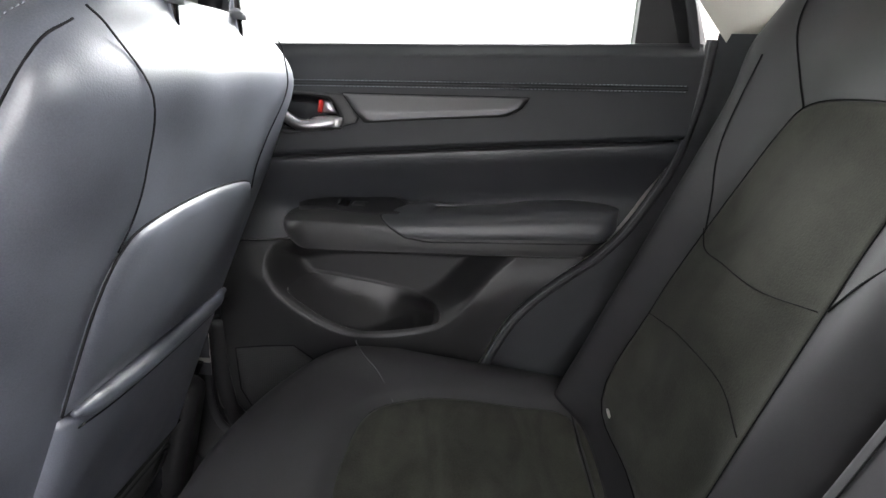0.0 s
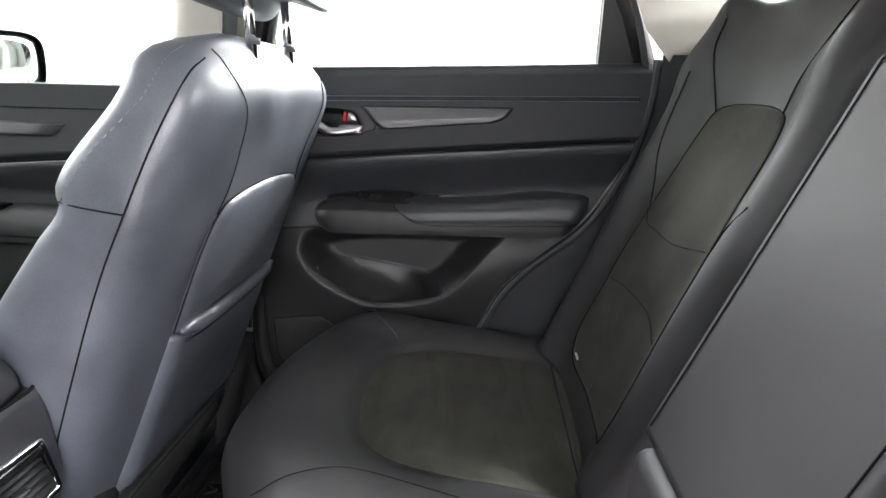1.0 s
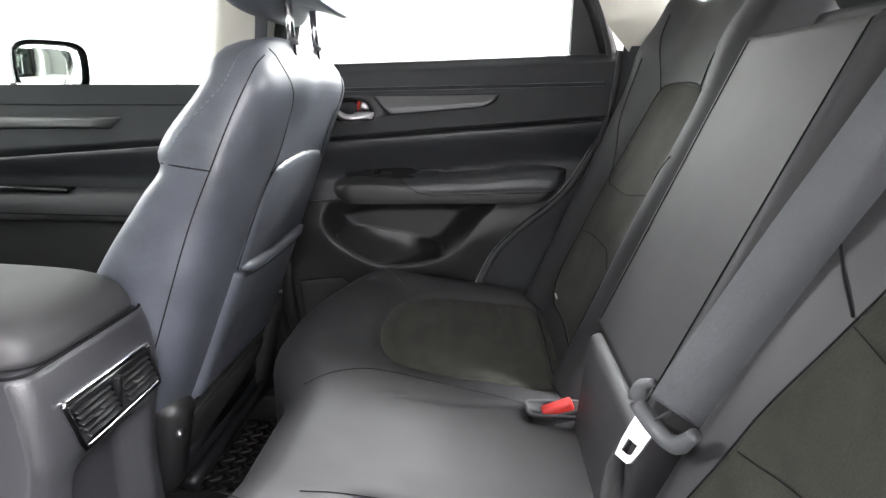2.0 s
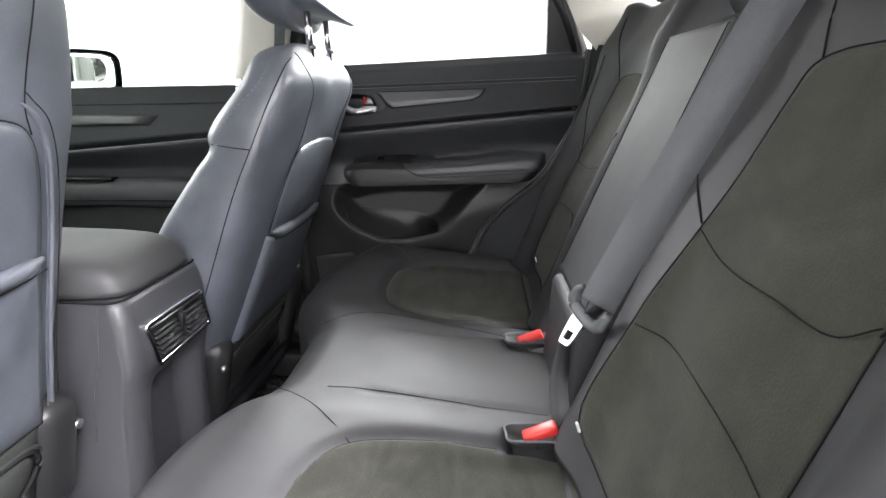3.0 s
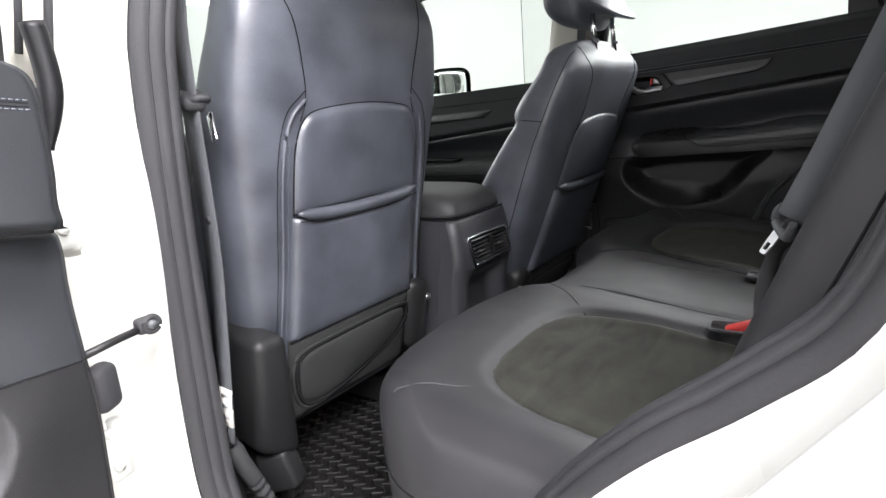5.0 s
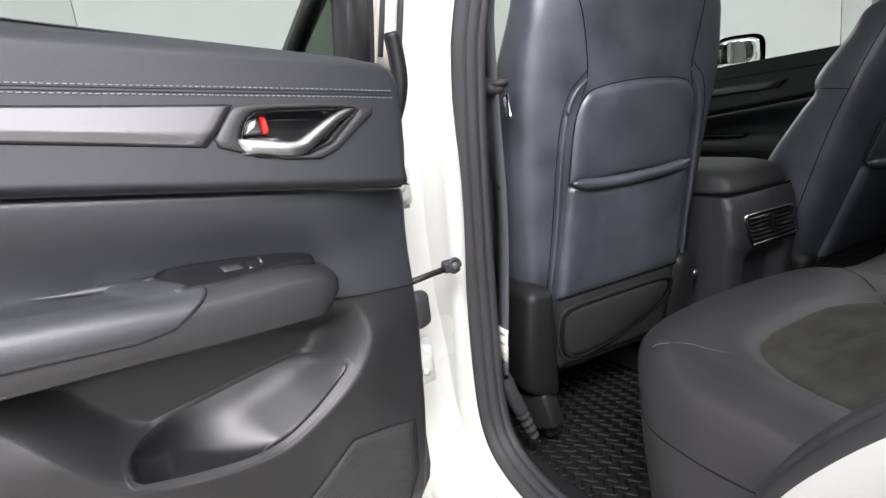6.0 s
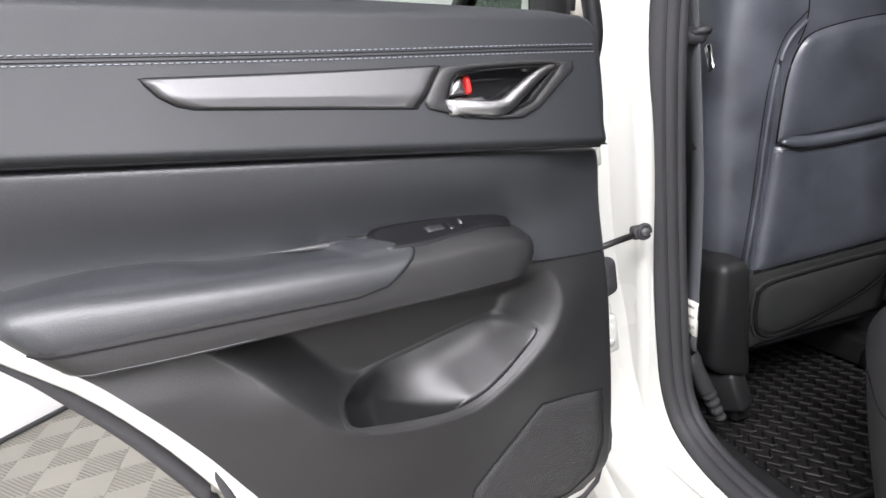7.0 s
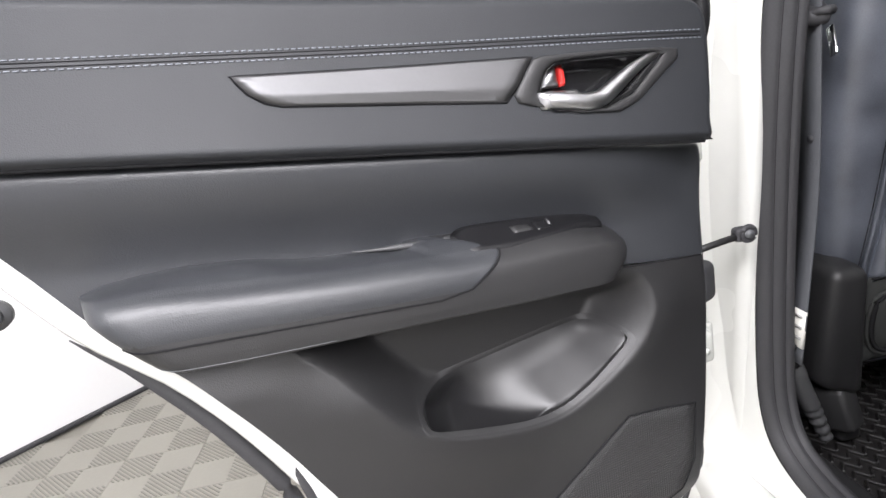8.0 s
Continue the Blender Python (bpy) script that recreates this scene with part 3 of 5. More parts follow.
POCKET = rounded([(0.082, 0.756), (0.076, 0.765), (0.040, 0.772), (-0.033, 0.780), (-0.110, 0.788), (-0.166, 0.791), (-0.188, 0.785), (-0.197, 0.772), (-0.172, 0.752), (-0.128, 0.728), (-0.086, 0.714), (-0.041, 0.714), (0.017, 0.725), (0.062, 0.738), (0.078, 0.746)], 4)
FRONT_EDGE = [(-0.188, 0.787), (-0.197, 0.772), (-0.172, 0.752), (-0.128, 0.728), (-0.086, 0.714)]
SPEAKER = [(-0.296, 0.645), (-0.240, 0.657), (-0.185, 0.666), (-0.065, 0.586), (-0.030, 0.52), (-0.03, 0.497), (-0.225, 0.497), (-0.265, 0.52), (-0.288, 0.56)]


def densify(points, step=0.006):
    out = []
    for (ax, ay), (bx, by) in zip(points, points[1:] + points[:1]):
        n = max(1, round(math.hypot(bx - ax, by - ay) / step))
        out += [(lerp(ax, bx, k / n), lerp(ay, by, k / n)) for k in range(n)]
    return out


def d_plain(X, Z):
    t = (Z - groove(X)) / (belt(X) - groove(X))
    fwd = sstep(0.12, -0.30, X)
    d = 0.028 + 0.026 * fwd + 0.026 * max(0.0, 1 - t) ** 1.5
    d -= 0.012 * (1 - sstep(-0.02, 0.05, t)) + 0.016 * sstep(0.86, 1.02, t)
    return d - 0.010 * (1 - sstep(0.0, 0.014, X - DOOR_F(Z)))


def d_upper(X, Z):
    d = d_plain(X, Z)
    if -0.27 < X < -0.08:
        d -= 0.030 * sstep(0.0, 0.010, inside(CUP, X, Z))
    return d


def d_mid(X, Z):
    t = groove(X) - Z
    fwd = sstep(0.12, -0.30, X)
    d = 0.002 + 0.026 * sstep(-0.06, -0.31, X) + (0.016 * fwd * sstep(-0.33, -0.2, X) + 0.034 - 0.028 * sstep(-0.08, -0.32, X)) * (1 - sstep(0.010, 0.105, t)) - 0.012 * (1 - sstep(-0.002, 0.008, t))
    return d - 0.008 * (1 - sstep(0.0, 0.010, X - DOOR_F(Z)))


def d_low(X, Z):
    fwd = sstep(0.12, -0.30, X)
    d = 0.022 + 0.006 * fwd - 0.012 * (1 - sstep(0.485, 0.53, Z))
    d -= 0.018 * sstep(0.84, 0.92, Z) * sstep(0.17, 0.27, X)
    k = inside(RECESS, X, Z)
    if k > 0:
        d -= 0.058 * sstep(-0.004, 0.056, k)
        d += 0.014 * (1 - sstep(0.0, 0.05, k)) * sstep(0.87, 0.79, Z)
    else:
        d += 0.014 * math.exp(-(k / 0.06) ** 2) * sstep(0.87, 0.79, Z)
    return d - 0.008 * (1 - sstep(0.0, 0.010, X - DOOR_F(Z)))


def rear_door(s, turn, hang):
    door = thing("rear_door", "rear car door, %s, black trim panel with silver strip and white frame" % ("swung open" if turn else "shut"), "car door",
                 pose(HX, s * HY, 0, 0, 0, turn), "rear doors")

    def P(X, Z, d):
        return Vector((X - HX, s * (0.765 - d - HY), Z + hang * (0.33 - X)))

    def on_upper(X, Z, off):
        return P(X, Z, d_upper(X, Z) + off)

    rim = (lambda X: 1.2115 + 0.146 * X) if s < 0 else belt
    us = span(0, 1, 190)
    tail = DOOR_R if s < 0 else DOOR_BEAD

    def sheet(zl, zh, dep, n):
        def fn(u, v):
            X = -0.35 + 0.81 * u
            Z = lerp(zl(X), zh(X), v)
            for _ in range(2):
                a, b = DOOR_F(Z), tail(Z)
                X = lerp(a, b, u)
                Z = lerp(zl(X), zh(X), v)
            return P(X, Z, dep(X, Z))
        return grid(fn, us, span(0, 1, n))

    part("upper_trim", sheet(groove, rim, d_upper, 56), SOFT, door, "soft black upper trim")
    part("sill_ledge", grid(lambda u, v: P(lerp(-0.292, 0.46, u), rim(lerp(-0.292, 0.46, u)) - 0.002 + 0.004 * math.sin(math.pi * v), lerp(0.016 + 0.026 * sstep(0.12, -0.3, lerp(-0.292, 0.46, u)), -0.035, v)), span(0, 1, 40), span(0, 1, 5)), SOFT, door)
    part("middle_trim", sheet(JOINT, lambda X: groove(X) - 0.0025, d_mid, 44), DOOR_LEATHER, door, "black leather middle panel")
    low_bm = sheet(lambda X: 0.487, lambda X: JOINT(X) - 0.002, d_low, 150)
    holes = []
    for f in low_bm.faces:
        c = f.calc_center_median()
        if inside(POCKET, c.x + HX, c.z - hang * (0.33 - c.x - HX)) > -0.001:
            holes.append(f)
    bmesh.ops.delete(low_bm, geom=holes, context="FACES")
    part("lower_trim", low_bm, TRIM, door, "grained black lower trim")
    # bottle pocket: its front wall slopes out of the panel, its floor lies deep behind the lower lip
    pocket_rim = densify(POCKET, 0.006)
    xs_rim = [q[0] for q in pocket_rim]
    xa, xb = min(xs_rim) + 0.0006, max(xs_rim) - 0.0006

    def rim_span(X):
        """The lowest and the highest point of the pocket's rim at X."""
        zz = []
        for (ax, az), (bx, bz) in zip(pocket_rim, pocket_rim[1:] + pocket_rim[:1]):
            if (ax > X) != (bx > X):
                zz.append(lerp(az, bz, (X - ax) / (bx - ax)))
        return min(zz), max(zz)

    def pocket_at(u, v):
        """From the lip (v = 0) down its inside, over the hidden floor and up the back wall to the upper edge (v = 1)."""
        X = lerp(xa, xb, 0.5 - 0.5 * math.cos(math.pi * u))
        z0, z1 = rim_span(X)
        d0, d1 = d_low(X, z0), d_low(X, z1)
        drop = 0.055 * sstep(-0.080, -0.010, X) * sstep(0, 0.035, xb - X)
        if v < 0.10:
            return P(X, z0 - drop * v / 0.10, d0 - 0.004 * v / 0.10)
        t = max(0, (v - 0.20) / 0.80)
        Z = lerp(z0 - drop, z1, t)
        way = min(1, near_line(FRONT_EDGE, X, max(Z, z0)) / 0.115)
        slope = 0.60 * way + 0.40 * way * way
        over = min(1, (v - 0.10) / 0.10)
        h = min(1, max(0, (Z - z0) / (z1 - z0)))
        back = d1 - 0.020 * sstep(0, 0.5, 1 - t)
        return P(X, Z, lerp(lerp(d0 - 0.004 * (1 - h), d1, h), back, slope * over * sstep(0, 0.014, xb - X)))

    part("bottle_pocket", grid(pocket_at, span(0, 1, 70), [0, 0.03, 0.07, 0.0999, 0.12, 0.14, 0.16, 0.18, 0.20] + span(0.23, 1.0, 34)), POCKET_TRIM, door, "smooth black bottle pocket")
    m_rim = len(pocket_rim)

    def collar(i, k):
        X, Z = pocket_rim[i]
        (ax, az), (bx, bz) = pocket_rim[i - 3], pocket_rim[(i + 3) % m_rim]
        nx, nz = bz - az, ax - bx
        if inside(pocket_rim, X + nx * 0.1, Z + nz * 0.1) > 0:
            nx, nz = -nx, -nz
        out, off = ((0.0075, -0.0004), (0.0062, 0.0003), (0.0, 0.0002))[k]
        f = out / math.hypot(nx, nz)
        return P(X + nx * f, Z + nz * f, d_low(X + nx * f, Z + nz * f) + off)

    part("pocket_collar", grid(collar, range(m_rim), range(3), True), TRIM, door)
    part("shut_groove", tube([P(X, groove(X) - 0.001, d_upper(X, groove(X)) - 0.002) for X in span(-0.299, 0.43, 60)], 0.0022, 6), SEAM, door)
    part("trim_joint", tube([P(X, JOINT(X) - 0.001, max(d_mid(X, JOINT(X)), d_low(X, JOINT(X))) - 0.0005) for X in span(-0.322, -0.19, 14)], 0.0014, 5), SEAM, door)

    # armrest
    def section(X):
        zt, zc, zs, zb = ARM_T(X), ARM_C(X), ARM_S(X), ARM_B(X)
        return smooth_line([(-0.020, zt, 0), (0.006, zt, 0), (0.020, zt - 0.001, 0), (0.036, lerp(zt, zc, 0.45), 0), (0.050, zc, 0), (0.061, zc - 0.010, 0), (0.066, lerp(zc, zs, 0.5), 0), (0.068, zs, 0), (0.0675, zb + 0.006, 0), (0.062, zb, 0), (0.02, zb + 0.001, 0), (-0.07, zb + 0.006, 0)], 4)

    def arm_at(X, k, grow=0.0):
        p = section(X)[k]
        xa = -0.206 + 0.05 * ((p.y - 0.897) / 0.046) ** 2
        xb = min(0.373, tail(p.y) - 0.004)
        x = lerp(xa, xb, (X + 0.206) / 0.579)
        a, b = min(1, max(0, (x - xa) / 0.045)), min(1, max(0, (xb - x) / 0.035))
        r = math.sqrt(max(0, 1 - (1 - a) ** 2)) * (1 - (1 - b) ** 2.4) ** 0.8
        return x, p.y, (p.x + grow) * (0.03 + 0.97 * r if p.x > 0 else 1)

    ends = [0.0, 0.003, 0.008, 0.016, 0.027, 0.04, 0.055, 0.075, 0.1]
    along = [-0.206 + 0.579 * u for u in ends + span(0.12, 0.88, 60) + [1 - u for u in reversed(ends)]]
    part("armrest", grid(lambda X, k: P(*arm_at(X, k)), along, range(45)), TRIM, door, "black armrest base")
    front = table([(0.0, 0.030), (0.30, 0.020), (0.46, -0.005), (0.57, -0.026), (0.714, -0.019), (0.857, -0.008), (0.93, 0.006), (0.965, 0.016), (1.0, 0.050)])
    lift = table([(0.0, -0.001), (0.006, 0.0010), (0.03, 0.0014), (0.96, 0.0014), (1.0, 0.0)])

    def seam_x(k):
        """The place along the armrest whose point k lies at the pad's rounded front."""
        z = section(front(k / 28))[k].y
        xa, xb = -0.206 + 0.05 * ((z - 0.897) / 0.046) ** 2, min(0.373, tail(z) - 0.004)
        return -0.206 + 0.579 * (front(k / 28) - xa) / (xb - xa)

    def pad(u, k):
        x0 = seam_x(k)
        g = lift(u) * (1.0 if k < 27 else 0.0) - (0.002 if k == 28 else 0)
        x, z, d = arm_at(lerp(x0, 0.373, u), k, g)
        return P(x, z + (0.0010 if k < 16 else 0), d)

    part("armrest_pad", grid(pad, [0, 0.006, 0.012, 0.02, 0.03] + span(0.05, 0.86, 50) + [0.9, 0.925, 0.945, 0.96, 0.972, 0.984, 0.992, 0.997, 1], range(29)), DOOR_LEATHER, door, "padded black leather armrest top")
    edge = [arm_at(seam_x(k), k, 0.0006) for k in range(14, 29)] + [arm_at(X, 28, 0.0006) for X in span(seam_x(28) + 0.006, 0.36, 30)]
    part("pad_seam", tube([P(*e) for e in edge], 0.0011, 5), SEAM, door)
    low_edge = [arm_at(X, 33, 0.0004) for X in span(0.20, 0.362, 20)]
    part("band_edge", tube([P(*e) for e in low_edge], 0.0005, 5), THREAD, door, "thin pale line low on the armrest")

    def top(X, d, off):
        return P(X, lerp(ARM_T(X), ARM_C(X), min(1, max(0, (d - 0.014) / 0.036))) + off, d)

    part("switch_panel", patch(densify([(0.018, 0.034), (0.012, 0.016), (-0.004, 0.006), (-0.182, 0.004), (-0.172, 0.034), (-0.10, 0.046), (-0.046, 0.050), (0.0, 0.049)]), top, 5, 0.002, -0.0015, 0.006), SATIN_BLACK, door, "satin black switch panel")
    part("window_switch", patch(densify([(-0.056, 0.024), (-0.080, 0.024), (-0.083, 0.033), (-0.058, 0.034)], 0.004), top, 3, 0.003, 0.0, 0.004), TRIM, door, "dark window switch")
    part("switch_notch", patch(densify([(-0.086, 0.021), (-0.106, 0.020), (-0.106, 0.034), (-0.087, 0.036)], 0.004), top, 3, 0.0028, -0.001, 0.003), GLOSS, door)
    part("switch_tip", patch(densify([(-0.103, 0.022), (-0.107, 0.022), (-0.107, 0.031), (-0.103, 0.030)], 0.003), top, 3, 0.005, 0.0, 0.004), SILVER, door, "silver switch tip")
    part("pull_edge", tube([P(X, ARM_T(X) - 0.002, 0.020) for X in span(0.014, 0.122, 12)], 0.003, 6, radii=[0.0032 * sstep(0.124, 0.06, X) + 0.0008 for X in span(0.014, 0.122, 12)]), PLASTIC_DARK, door, "thin grey line on the pull cup")
    # silver strip, handle and lock
    strip = densify([(0.1985, 1.151), (0.187, 1.134), (0.174, 1.124), (0.160, 1.119), (0.03, 1.1005), (-0.060, 1.087), (-0.078, 1.104), (-0.098, 1.1275), (0.02, 1.1365)])
    folded = lambda X, Z, off: on_upper(X, Z, off + 0.003 * max(0, 1 - abs(Z - 1.109 - 0.128 * X) / (0.011 if Z < 1.109 + 0.128 * X else 0.030)))
    part("trim_strip", patch(strip, folded, 14, 0.003, 0.0, 0.006), SILVER, door, "brushed silver trim strip")
    part("strip_shadow", tube([on_upper(X, Z, 0.0005) for X, Z in strip], 0.0013, 5, True), SEAM, door)
    n_rim = 72
    mid = Vector((-0.165, 1.093))

    def ray_out(line, a):
        dx, dz = math.cos(a), math.sin(a)
        far = 0.0
        for (ax, az), (bx, bz) in zip(line, line[1:] + line[:1]):
            ex, ez = bx - ax, bz - az
            det = dx * ez - dz * ex
            if abs(det) > 1e-9:
                k = ((ax - mid.x) * ez - (az - mid.y) * ex) / det
                w = ((ax - mid.x) * dz - (az - mid.y) * dx) / det
                if k > 0 and -1e-6 <= w <= 1 + 1e-6:
                    far = max(far, k)
        return mid.x + dx * far, mid.y + dz * far

    outer = [(-0.064, 1.0875), (-0.0985, 1.1275), (-0.18, 1.1230), (-0.270, 1.1145), (-0.280, 1.1095), (-0.274, 1.103), (-0.252, 1.090), (-0.211, 1.0645), (-0.186, 1.0570), (-0.143, 1.0625), (-0.104, 1.0730)]
    angles = [2 * math.pi * i / n_rim for i in range(n_rim)]
    loops = []
    for f, off in ((1.0, -0.003), (0.97, 0.0025), (0.85, 0.0035), (0.25, 0.0035), (0.0, 0.001), (-0.02, -0.012)):
        loop = []
        for a in angles:
            o, i = ray_out(outer, a), ray_out(CUP, a)
            X, Z = lerp(i[0], o[0], f), lerp(i[1], o[1], f)
            loop.append(P(X, Z, d_plain(X, Z) + off))
        loops.append(loop)
    part("handle_bezel", grid(lambda i, k: loops[k][i], range(n_rim), range(len(loops)), True), TRIM, door, "black handle surround")
    cup = patch(densify(CUP, 0.008), lambda X, Z, off: P(X, Z, d_upper(X, Z) + off + 0.002), 5, 0.001, 0, 0)
    part("handle_cup", cup, GLOSS, door, "gloss black finger recess")
    lev = smooth_line([P(X, Z, d) for X, Z, d in ((-0.090, 1.0855, 0.050), (-0.118, 1.0795, 0.060), (-0.146, 1.0735, 0.065), (-0.164, 1.0740, 0.0655), (-0.180, 1.0815, 0.065), (-0.212, 1.0985, 0.063), (-0.250, 1.1120, 0.056))], 6)
    rad = [0.0094 * sstep(-0.5, 4, i) * (1 - 0.45 * sstep(0.6, 1.0, i / (len(lev) - 1))) for i in range(len(lev))]
    part("door_handle", tube(lev, 0.009, 12, False, 1.0, (0, 1, 0), rad), LEVER, door, "satin chrome door pull")
    part("handle_foot", patch(densify([(-0.094, 1.091), (-0.095, 1.073), (-0.135, 1.067), (-0.158, 1.072), (-0.140, 1.088)]), lambda X, Z, off: P(X, Z, 0.058 + off), 4, 0.006, 0.001, 0.03), LEVER, door)
    part("lock_knob", patch(densify([(-0.108, 1.094), (-0.112, 1.106), (-0.119, 1.113), (-0.130, 1.116), (-0.133, 1.093)], 0.004), lambda X, Z, off: P(X, Z, 0.034 + off), 4, 0.006, 0.004, 0.02), LEVER, door, "silver lock knob")
    part("lock_mark", patch(densify([(-0.1335, 1.0930), (-0.1315, 1.1140), (-0.1385, 1.1130), (-0.1395, 1.0930)], 0.004), lambda X, Z, off: P(X, Z, 0.037 + off), 3, 0.006, 0.001, 0.02), RED, door, "red unlocked mark")
    # stitching along the upper trim
    bms = []
    for row in (0.0044, -0.0044):
        X = -0.311
        while X < 0.435:
            a, b = [on_upper(x, 1.1515 + 0.087 * x + row, 0.0006) for x in (X, X + 0.0042)]
            bms.append(tube([a, b], 0.0006, 4))
            X += 0.0062
    part("stitching", merge(*bms), STITCH, door, "pale double stitching")
    for row in (0.0018, -0.0018):
        part("stitch_seam", tube([on_upper(X, 1.1515 + row + 0.087 * X, 0.0001) for X in span(-0.322, 0.44, 60)], 0.0006, 5), SEAM, door)
    low = lambda X, Z, off: P(X, Z, d_low(X, Z) + off)
    part("speaker_grille", patch(densify(SPEAKER, 0.012), low, 6, 0.0012, 0, 0.003), GRILLE, door, "perforated speaker grille")
    part("grille_edge", tube([low(X, Z, 0.0) for X, Z in densify(SPEAKER, 0.012)], 0.0016, 5, True), SEAM, door)
    # white door shell
    zs = span(0.455, 1.19, 30)
    outline = [(-0.346 + 0.04 * (1 - sstep(0.455, 0.52, z)), z) for z in reversed(zs) if z < 1.135]
    outline += [(x, 0.437) for x in span(-0.27, 0.10, 8)]
    outline += [(DOOR_R(z) + 0.036, z) for z in zs] + [(0.505, 1.220), (0.49, 1.232), (0.25, 1.205), (0.0, 1.178), (-0.2, 1.154), (-0.30, 1.142)]
    n = len(outline)

    def grown(k):
        out = []
        for i in range(n):
            a, b = Vector(outline[i - 1]), Vector(outline[(i + 1) % n])
            d = (b - a).normalized()
            out.append((outline[i][0] + d.y * k, outline[i][1] - d.x * k))
        return out

    ring = ((-0.052, 0.850), (-0.048, 0.772), (-0.008, 0.775), (-0.002, 0.782), (0.0, 0.795), (0.0, 0.845), (0.004, 0.880), (0.006, 0.905), (-0.01, 0.922), (-0.06, 0.928))
    rows = [[Vector((x - HX, s * (y - HY), z)) for x, z in grown(k)] for k, y in ring]
    part("door_shell", grid(lambda i, k: rows[k][i], range(n), range(len(ring)), True, True), PAINT, door, "white painted door shell")
    zr = span(0.47, 0.93, 30)
    part("door_seal", tube([Vector((DOOR_R(z) + 0.063 - HX, s * (0.842 - HY), z - 0.004)) for z in zr], 0.012, 8, radii=[0.0105 * sstep(0.94, 0.84, z) + 0.0005 for z in zr]), RUBBER, door, "dark rubber door seal")
    zr = span(0.47, 0.80, 24)
    part("edge_seal", tube([Vector((DOOR_R(z) + 0.012 + 0.022 * sstep(0.78, 0.66, z) - HX, s * (0.779 - HY), z)) for z in zr], 0.006, 6, radii=[0.0065 * sstep(0.80, 0.70, z) + 0.0004 for z in zr]), RUBBER, door)
    lip, fat = (-0.012, 0.006) if s < 0 else (-0.006, 0.015)
    part("front_seal", tube([Vector((x - HX, s * (0.776 - HY), z)) for x, z in grown(lip)[:34]], fat, 6), RUBBER, door)
    part("bump_stop", merge(disc(0.0135, 0.012, Vector((0.440 - HX, s * (0.766 - HY), 0.984)), (90, 0, 0), 20, 0.013), disc(0.008, 0.006, Vector((0.440 - HX, s * (0.757 - HY), 0.984)), (90, 0, 0), 16, 0.008)), PLASTIC_DARK, door, "grey rubber bump stop")
    # window frame and glass
    tilt = lambda z: 0.800 - 0.13 * max(0, z - 1.2)
    W = lambda x, z, dy=0.0: Vector((x - HX, s * (tilt(z) + dy - HY), z))
    if s < 0:
        back = pose(HX, s * HY, 0, 0, 0, turn).inverted()
        flap = smooth_line([back @ Vector(q) for q in ((-0.325, -0.903, 1.218), (-0.325, -0.900, 1.19), (-0.325, -0.899, 1.15), (-0.325, -0.906, 1.11), (-0.325, -0.915, 1.080))], 4)
        part("corner_rubber", tube(flap, 0.014, 8, radii=[0.0135 * (1 - 0.6 * sstep(8, 16, i)) for i in range(len(flap))]), SATIN_BLACK, door, "black rubber corner piece")
    part("window_frame", tube([W(-0.322, 1.13), W(-0.328, 1.26), W(-0.285, 1.42), W(-0.245, 1.505), W(-0.10, 1.53), W(0.10, 1.533), W(0.27, 1.515), W(0.34, 1.46), W(0.41, 1.35), W(0.458, 1.24)], 0.024, 8), TRIM, door, "black window frame")
    bm = bmesh.new()
    bm.faces.new([bm.verts.new(W(x, z, -0.014)) for x, z in ((-0.290, 1.14), (-0.345, 1.14), (-0.358, 1.27), (-0.312, 1.45), (-0.262, 1.45), (-0.300, 1.27))])
    part("sash_cover", thicken(bm, (0, s * 0.02, 0)), TRIM, door, "black window sash cover", smooth=False)
    bm = bmesh.new()
    bm.faces.new([bm.verts.new(W(x, z, -0.012)) for x, z in ((0.362, 1.235), (0.465, 1.240), (0.415, 1.36), (0.36, 1.46), (0.352, 1.46))])
    part("frame_panel", thicken(bm, (0, s * 0.03, 0)), TRIM, door, "black fixed panel behind the window", smooth=False)
    bm = bmesh.new()
    bm.faces.new([bm.verts.new(W(x, z, 0.004)) for x, z in ((-0.33, 1.14), (0.0, 1.175), (0.37, 1.22), (0.36, 1.47), (0.2, 1.52), (-0.1, 1.53), (-0.245, 1.505))])
    g = part("window_glass", bm, GLASS, door, "clear window glass", smooth=False)
    g.visible_shadow = False
    # hinges and the check strap stay with the door
    for hz in (0.99, 0.68):
        part("hinge", merge(block(0.034, 0.040, 0.052, 0.010, 3, (0.054, -s * 0.078, hz)), block(0.020, 0.030, 0.066, 0.006, 2, (0.036, -s * 0.070, hz)), disc(0.009, 0.082, (0.026, -s * 0.058, hz), (0, 0, 0), 14), disc(0.006, 0.012, (0.060, -s * 0.100, hz), (90, 0, 0), 8)), HINGE, door, "white painted hinge")
    return door


rear_door(1, 0.0, 0.035)
rear_door(-1, -76.2, 0.0)
strap = thing("check_strap", "black door check strap bolted to the white pillar", "strap")
part("arm", tube([(-0.298, -0.945, 0.842), (-0.318, -0.89, 0.842), (-0.329, -0.858, 0.841)], 0.0045, 8, flat=1.2), TRIM, strap)
part("clevis", block(0.018, 0.022, 0.022, 0.006, 3, (-0.330, -0.853, 0.844)), RUBBER, strap)
part("eye", tube([(-0.322, -0.846 + 0.010 * math.cos(a), 0.845 + 0.010 * math.sin(a)) for a in [math.tau * i / 20 for i in range(20)]], 0.0042, 8, True), RUBBER, strap, "black ring round the pin")
part("pin", disc(0.0065, 0.016, (-0.324, -0.846, 0.845), (0, 90, 0), 12), PLASTIC_GREY, strap, "grey pin head")
